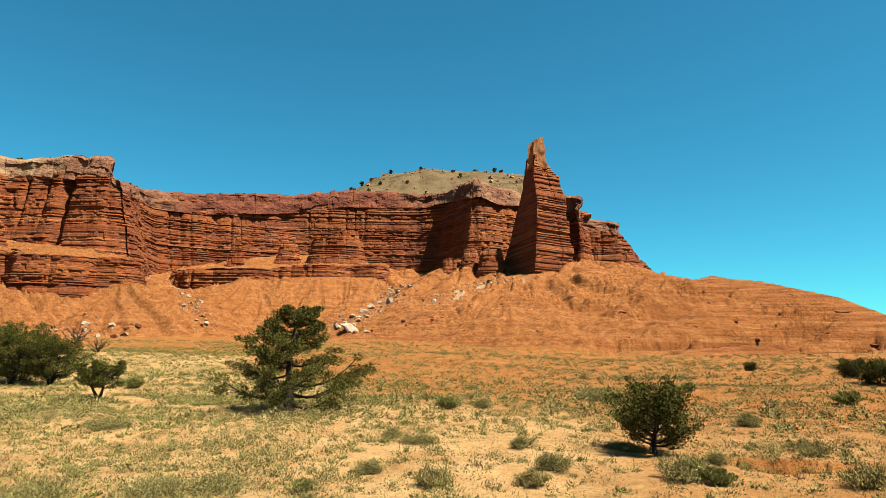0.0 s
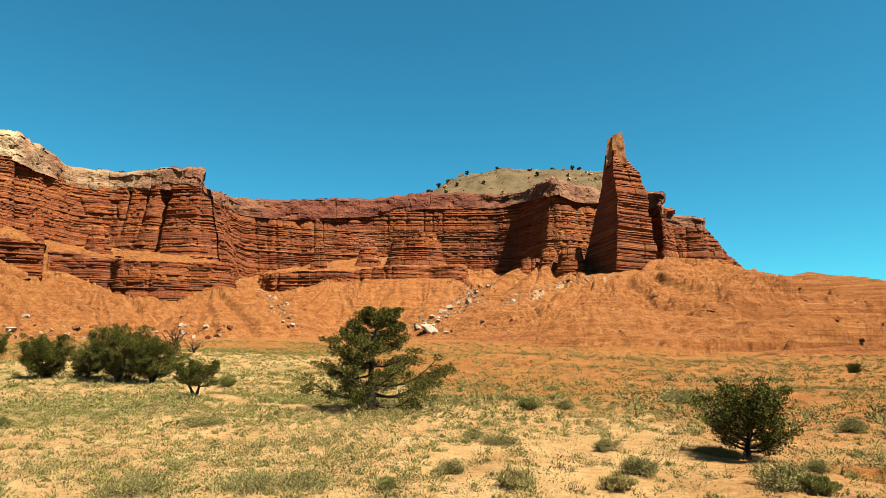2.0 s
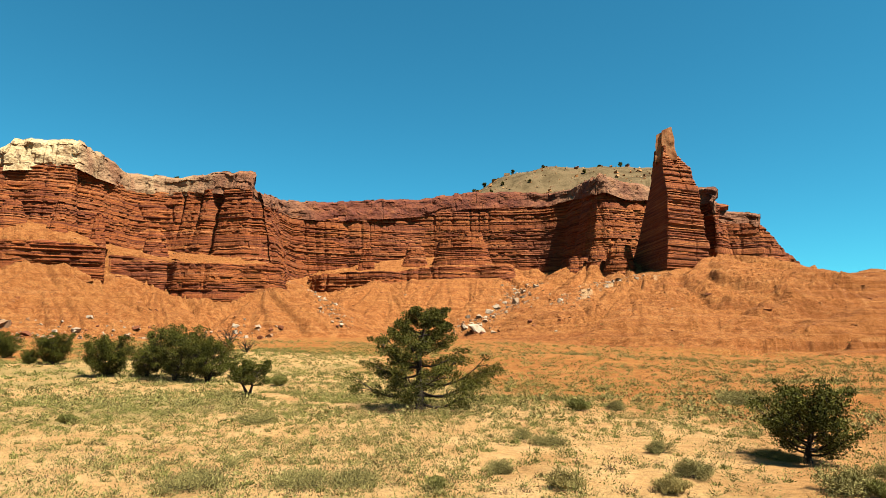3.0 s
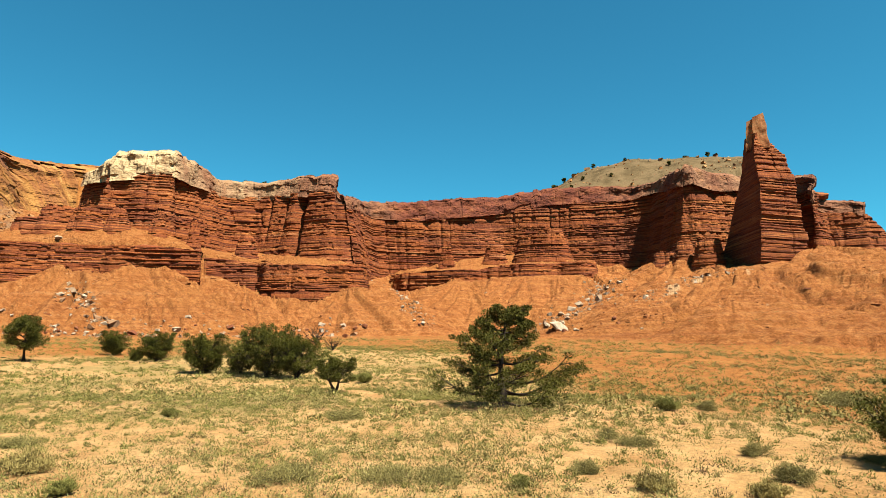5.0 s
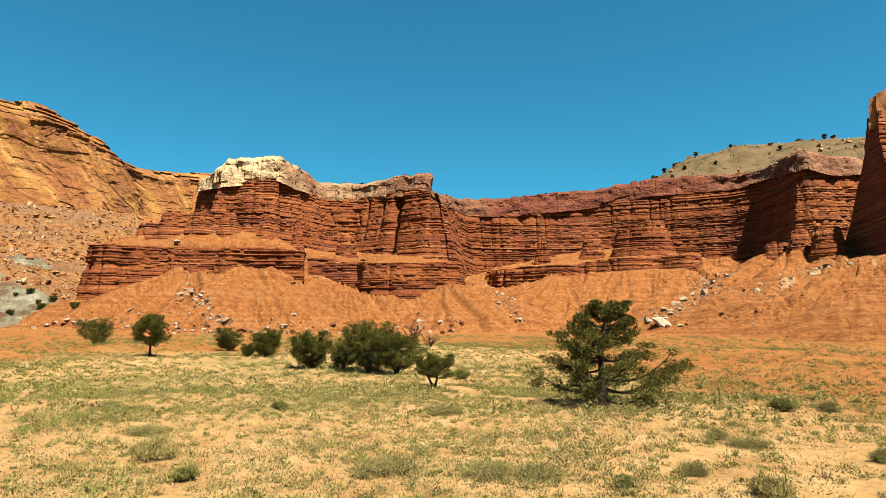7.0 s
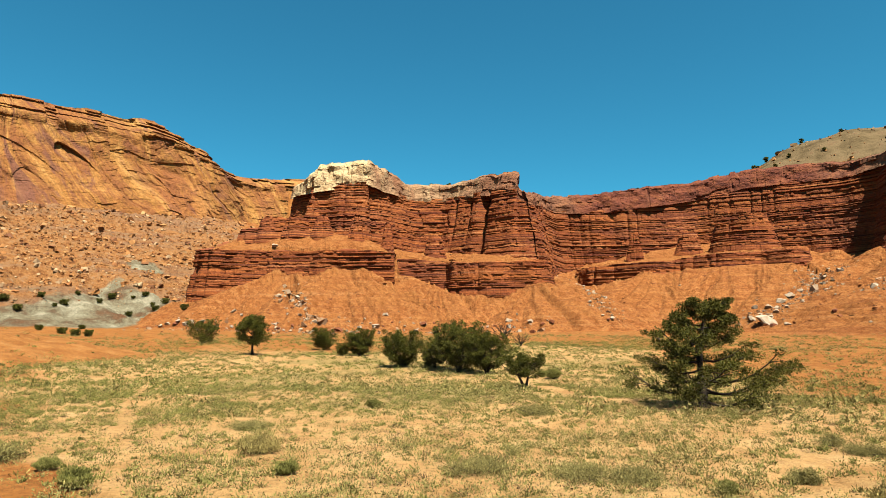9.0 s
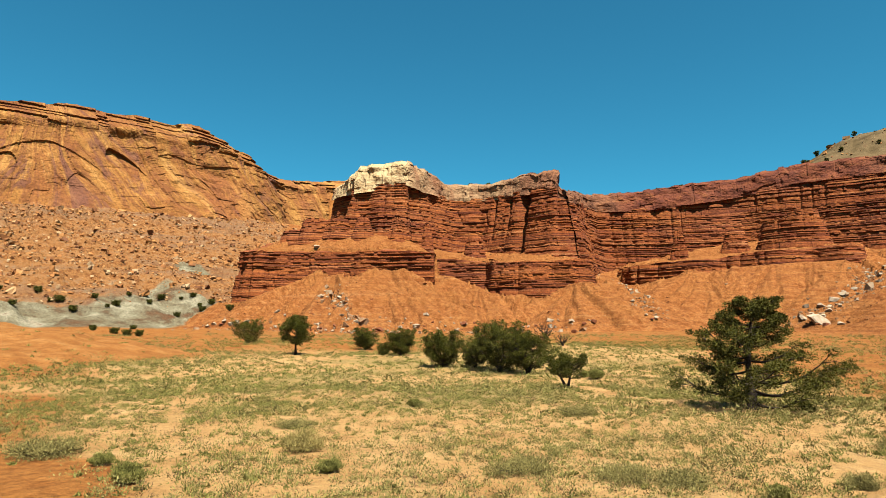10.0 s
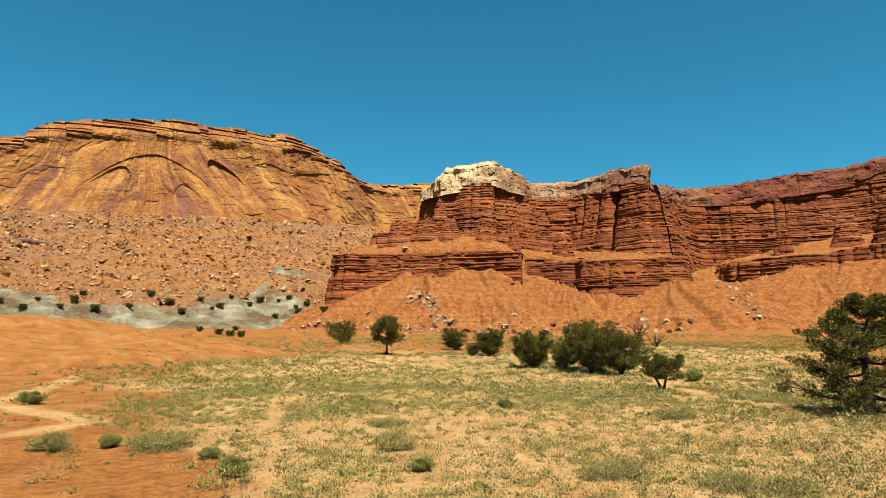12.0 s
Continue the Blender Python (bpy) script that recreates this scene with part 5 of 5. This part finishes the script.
tufts("grass_tufts", "low green bunch grass in patches on sand", 61, 19000, (11.0, 56, 0.75), patchy(3.0, 0.30, 0.70, clear=0.35), M_GREEN, 0.19, 0.44, 54, 0.07, 0.19, 0.8)
tufts("dry_grass", "straw-coloured dry grass tufts on sand", 62, 10000, (11.0, 60, 0.75), patchy(6.0, 0.18, 0.40), M_GRASS, 0.11, 0.32, 22, 0.07, 0.10, 1.5)
tufts("sage_scrub", "scattered small grey-green sage clumps", 63, 13000, (11.5, 56, 0.8), patchy(9.0, 0.50, 0.45, clear=0.35), M_SAGE, 0.28, 0.68, 84, 0.055, 0.24, 0.5)
tufts("woody_scrub", "small brown half-dry shrubs on sand", 66, 4200, (11.5, 80, 0.85), patchy(21.0, 0.5, 0.2), M_TWIG, 0.22, 0.55, 48, 0.065, 0.14, 0.8)
tufts("far_scrub", "sparse sage clumps reaching the foot of the talus", 64, 17000, (28, 165, 0.85), patchy(12.0, 0.62, 0.0, 0.12), M_SAGE, 0.42, 1.15, 40, 0.14, 0.28, 0.4)
tufts("far_grass", "yellow-green grass patches on the far plain", 65, 19000, (40, 140, 0.9), patchy(15.0, 0.26, 0.74, 0.08), M_GREEN, 0.26, 0.85, 24, 0.14, 0.26, 0.6)


# ---------------------------------------------------------------- boulders and rubble
def boulder_mesh(seed, flat=0.7, cuts=15):
    """A broken angular block: a sphere cut by random planes, then roughened."""
    r = np.random.default_rng(seed)
    bm = bmesh.new()
    bmesh.ops.create_icosphere(bm, subdivisions=3, radius=1.0)
    planes = []
    for k in range(cuts):
        n = r.normal(size=3)
        n /= np.linalg.norm(n)
        planes.append((n, r.uniform(0.38, 0.72)))
    for v in bm.verts:
        c = np.array(v.co)
        for n, h in planes:
            over = c @ n - h
            if over > 0:
                c = c - n * over
        c = c * (1 + 0.04 * float(vnoise(c[0] * 3 + seed, c[1] * 3, c[2] * 3)))
        v.co = c * (1.0, r.uniform(0.98, 1.0), flat)
    me = bpy.data.meshes.new("boulder")
    bm.to_mesh(me)
    bm.free()
    return me


SHAPES = [boulder_mesh(71 + k, 0.55 + 0.08 * (k % 4)) for k in range(6)]
PALE_SHAPES, RED_SHAPES = [], []
for me in SHAPES:
    a, b = me.copy(), me
    a.materials.append(M_PALE)
    b.materials.append(M_REDSTONE)
    PALE_SHAPES.append(a)
    RED_SHAPES.append(b)


def boulder(bearing, angle, size, pale, k):
    ob = new("boulder", (PALE_SHAPES if pale else RED_SHAPES)[k % 6])
    tagged(ob, "pale angular sandstone boulder fallen on the talus" if pale else "dark red angular boulder fallen on the talus", "boulder", "fallen boulders")
    x, y, z, far = sighted(bearing, angle)
    ob.location = (x, y, z + 0.22 * size)
    ob.rotation_euler = (0.25 * math.sin(k * 2.1), 0.3 * math.cos(k * 1.3), k * 1.9)
    ob.scale = (size, size * 0.72, size * 0.8)
    return ob


PALE_BLOCKS = [(-8.0, 1.35, 4.4), (-9.0, 1.6, 2.2), (-6.6, 1.2, 1.4), (-8.7, 2.5, 2.0), (-7.2, 2.2, 1.7), (-6.3, 3.4, 2.4), (-5.5, 3.7, 1.9), (-7.0, 3.0, 2.6), (-7.8, 2.55, 2.4), (-4.1, 4.85, 1.2), (-3.6, 5.3, 1.2), (-4.6, 4.6, 1.6), (-1.2, 1.3, 0.8),
               (-19.7, 1.74, 1.6), (-20.4, 2.05, 1.1), (-21.5, 3.2, 1.1), (-21.8, 5.2, 1.0), (-14.2, 4.5, 1.0), (-48.6, 7.75, 2.2), (-51.6, 2.4, 1.6), (-45.0, 1.55, 1.6), (-47.3, 4.1, 1.1), (-46.5, 3.65, 1.3),
               (-39.9, 1.1, 1.9), (-36.4, 0.75, 1.6), (-33.2, 1.0, 1.2), (-40.8, 1.7, 0.9), (-55.3, 1.3, 1.4), (-57.1, 1.15, 1.2), (-30.2, 1.15, 1.0), (-8.4, 2.0, 1.4)]
RED_BLOCKS = [(-26.3, 0.68, 1.5), (-43.0, 0.85, 2.1), (-35.7, 1.35, 1.7), (-34.8, 1.45, 1.0), (-29.6, 1.15, 1.0), (-46.9, 1.25, 1.1), (-3.4, 2.1, 1.3), (-3.1, 1.8, 0.9), (-7.5, 1.15, 1.3), (-21.4, 4.3, 1.0), (-20.0, 1.75, 1.1), (-56.0, 1.2, 1.4)]
for k in range(44):
    u, v, w = (k * 0.618) % 1.0, (k * 0.755) % 1.0, (k * 0.377) % 1.0
    boulder(-57 + 33 * u, 0.75 + 1.0 * v ** 1.5, 0.55 + 1.3 * w ** 2, k % 3 != 0, k)
for k, (be, an, size) in enumerate(PALE_BLOCKS):
    boulder(be, an, size, True, k)
for k, (be, an, size) in enumerate(RED_BLOCKS):
    boulder(be, an, size, False, k + 3)


def rubble(name, label, seed, x, y, sizes, mat, lift=0.15, shape=(1, 0.8, 0.6), level=False):
    """Uncountable broken stones, each a bent box of its own."""
    r = np.random.default_rng(seed)
    n = len(x)
    z = ground_at(x, y)
    box = np.array([(-1, -1, -1), (1, -1, -1), (1, 1, -1), (-1, 1, -1), (-1, -1, 1), (1, -1, 1), (1, 1, 1), (-1, 1, 1)], float)
    quads = np.array([(0, 3, 2, 1), (4, 5, 6, 7), (0, 1, 5, 4), (1, 2, 6, 5), (2, 3, 7, 6), (3, 0, 4, 7)])
    V = np.tile(box, (n, 1, 1)) * r.uniform(0.22, 1.1, (n, 8, 3)) * np.array(shape)
    a, b = r.uniform(0, 6.283, n), r.normal(0, 0.35, n)
    if level:
        a, b = r.normal(0, 0.35, n) - np.arctan2(x, y), b * 0.15
    ca, sa, cb, sb2 = np.cos(a), np.sin(a), np.cos(b), np.sin(b)
    X, Y, Z = V[..., 0], V[..., 1], V[..., 2]
    X, Z = X * cb[:, None] - Z * sb2[:, None], X * sb2[:, None] + Z * cb[:, None]
    X, Y = X * ca[:, None] - Y * sa[:, None], X * sa[:, None] + Y * ca[:, None]
    V = np.stack([X, Y, Z], -1) * (0.5 * sizes)[:, None, None] + np.column_stack([x, y, z + lift * sizes])[:, None, :]
    ob = mesh_object(name, V.reshape(-1, 3), (quads[None] + 8 * np.arange(n)[:, None, None]).reshape(-1, 4), mat)
    return tagged(ob, label, "rubble", kind="stuff")


def rubble_stone(name, stops):
    n = Nodes(name)
    c = n.ramp(n.island(), stops)
    return n.finish(n.mix(0.6, c, n.ramp(n.noise(0.9, 6), [(0.3, (0.6, 0.6, 0.6)), (0.7, (1.15, 1.15, 1.15))]), "MULTIPLY"), n.noise(2.0, 6), 0.5, 0.2)


M_RUB_PALE = rubble_stone("pale_rubble_stone", [(0, (0.179, 0.079, 0.032)), (0.4, (0.264, 0.169, 0.095)), (1, (0.359, 0.290, 0.211))])
M_RUB_DOME = rubble_stone("orange_rubble_stone", [(0, (0.130, 0.052, 0.022)), (0.35, (0.300, 0.122, 0.036)), (0.75, (0.370, 0.180, 0.062)), (1, (0.40, 0.270, 0.150))])
r7 = np.random.default_rng(77)


def along(points, count, spread):
    """Random plan points strewn about a line of bearings and distances."""
    a = np.array(points, float)
    u = r7.uniform(0, len(a) - 1, count)
    be = np.interp(u, np.arange(len(a)), a[:, 0])
    far = np.interp(u, np.arange(len(a)), a[:, 1])
    x, y = spot(be, far)
    return x + r7.normal(0, spread, count), y + r7.normal(0, spread, count)


x, y = along([(-8.6, 205), (-6.6, 235), (-4.4, 262), (-3.2, 288)], 1300, 5.5)
rubble("rockfall_rubble", "pale broken rockfall spilling down the talus gully", 1, x, y, r7.gamma(0.8, 0.42, 1300) + 0.14, M_RUB_PALE)
x, y = along([(-19.6, 205), (-21.0, 230), (-22.6, 268), (-23.2, 292)], 420, 2.2)
rubble("gully_rubble", "pale stones strewn down a gully below the notch", 2, x, y, r7.gamma(1.6, 0.35, 420) + 0.15, M_RUB_PALE)
x, y = along([(-57, 205), (-50, 194), (-42, 188), (-34, 188), (-26, 190)], 420, 6.0)
rubble("talus_foot_stones", "stones lying along the foot of the talus", 3, x, y, r7.gamma(1.3, 0.35, 420) + 0.12, M_RUB_PALE)
x, y = along([(-47.4, 222), (-46.4, 205), (-45.2, 194)], 160, 1.8)
rubble("talus_stones", "stones strewn down the talus below the bench", 4, x, y, r7.gamma(1.5, 0.4, 160) + 0.15, M_RUB_PALE)
x, y = along([(4.5, 252), (3.0, 238), (4.8, 245), (0.5, 222), (-1.5, 205)], 500, 5.0)
rubble("fan_stones", "pale stones scattered over the red fan", 5, x, y, r7.gamma(0.9, 0.36, 500) + 0.12, M_RUB_PALE)
M_RUB_RED = rubble_stone("red_rubble_stone", [(0, (0.10, 0.028, 0.009)), (0.5, (0.20, 0.062, 0.018)), (0.85, (0.29, 0.115, 0.038)), (1, (0.38, 0.24, 0.13))])
be, far = r7.uniform(-57, 36, 9000), r7.uniform(150, 300, 9000)
x, y = spot(be, far)
z, so = ground_at(x, y), soil_at(x, y)
ok = (so["talus"] > 0.6) & (fbm(x * 0.05, y * 0.05, 51.0, octaves=3) - 0.1 > r7.random(9000)) & (so["hill"] < 0.1)
x, y = x[ok], y[ok]
rubble("talus_debris", "red mudstone chips and clods strewn over the talus", 9, x, y, r7.gamma(1.1, 0.22, len(x)) + 0.12, M_RUB_RED)
be, far = r7.uniform(-84, -48, 30000), r7.uniform(235, 420, 30000)
x, y = spot(be, far)
z, so = ground_at(x, y), soil_at(x, y)
ok = (so["rubble"] * (1 - so["clay"]) + so["clay"] * 0.10 - 0.35 * smoothstep(0.0, 0.5, fbm(x * 0.03, y * 0.03, 61.0, octaves=2)) > r7.random(30000)) & ~inside(x, y, P_DOME, 3.0)
x, y = x[ok], y[ok]
rubble("dome_rubble", "orange and grey blocks covering the slope under the dome", 6, x, y, np.minimum(r7.gamma(0.5, 0.75, len(x)), 3.4) + 0.2, M_RUB_DOME)
be, far = r7.uniform(-14, 16, 900), r7.uniform(352, 440, 900)
x, y = spot(be, far)
ok = inside(x, y, P_RIM, 3.0)
rubble("hill_stones", "brown stones and low scrub dotted over the far hill", 8, x[ok], y[ok], r7.gamma(1.2, 0.7, int(ok.sum())) + 0.3, M_RUB_DOME)


# ledges of harder mudstone cropping out along the contours of the talus and the ridge
be, far = r7.uniform(-57, 37, 16000), r7.uniform(165, 300, 16000)
x, y = spot(be, far)
z, so = ground_at(x, y), soil_at(x, y)
level = (z / 3.0 + 0.5 * vnoise(x * 0.03, y * 0.03, 2.0)) % 1.0
behind = ground_at(x * 1.07, y * 1.07) > z + 1.6
ok = (so["talus"] > 0.7) & (so["hill"] < 0.1) & (level > 0.80) & (vnoise(x * 0.045, y * 0.045, 21.0) > 0.05 - 0.25 * (be > 14)) & (r7.random(16000) < 0.12 + 0.16 * (be > 12)) & behind & ~inside(x, y, P_RIM, 3.0)
x, y = x[ok], y[ok]
rubble("mudstone_ledges", "dark red mudstone ledges cropping out along the talus", 12, x, y, r7.gamma(1.3, 0.5, len(x)) + 0.4, M_RUB_RED, -0.02, (1.3, 0.6, 0.32), True)
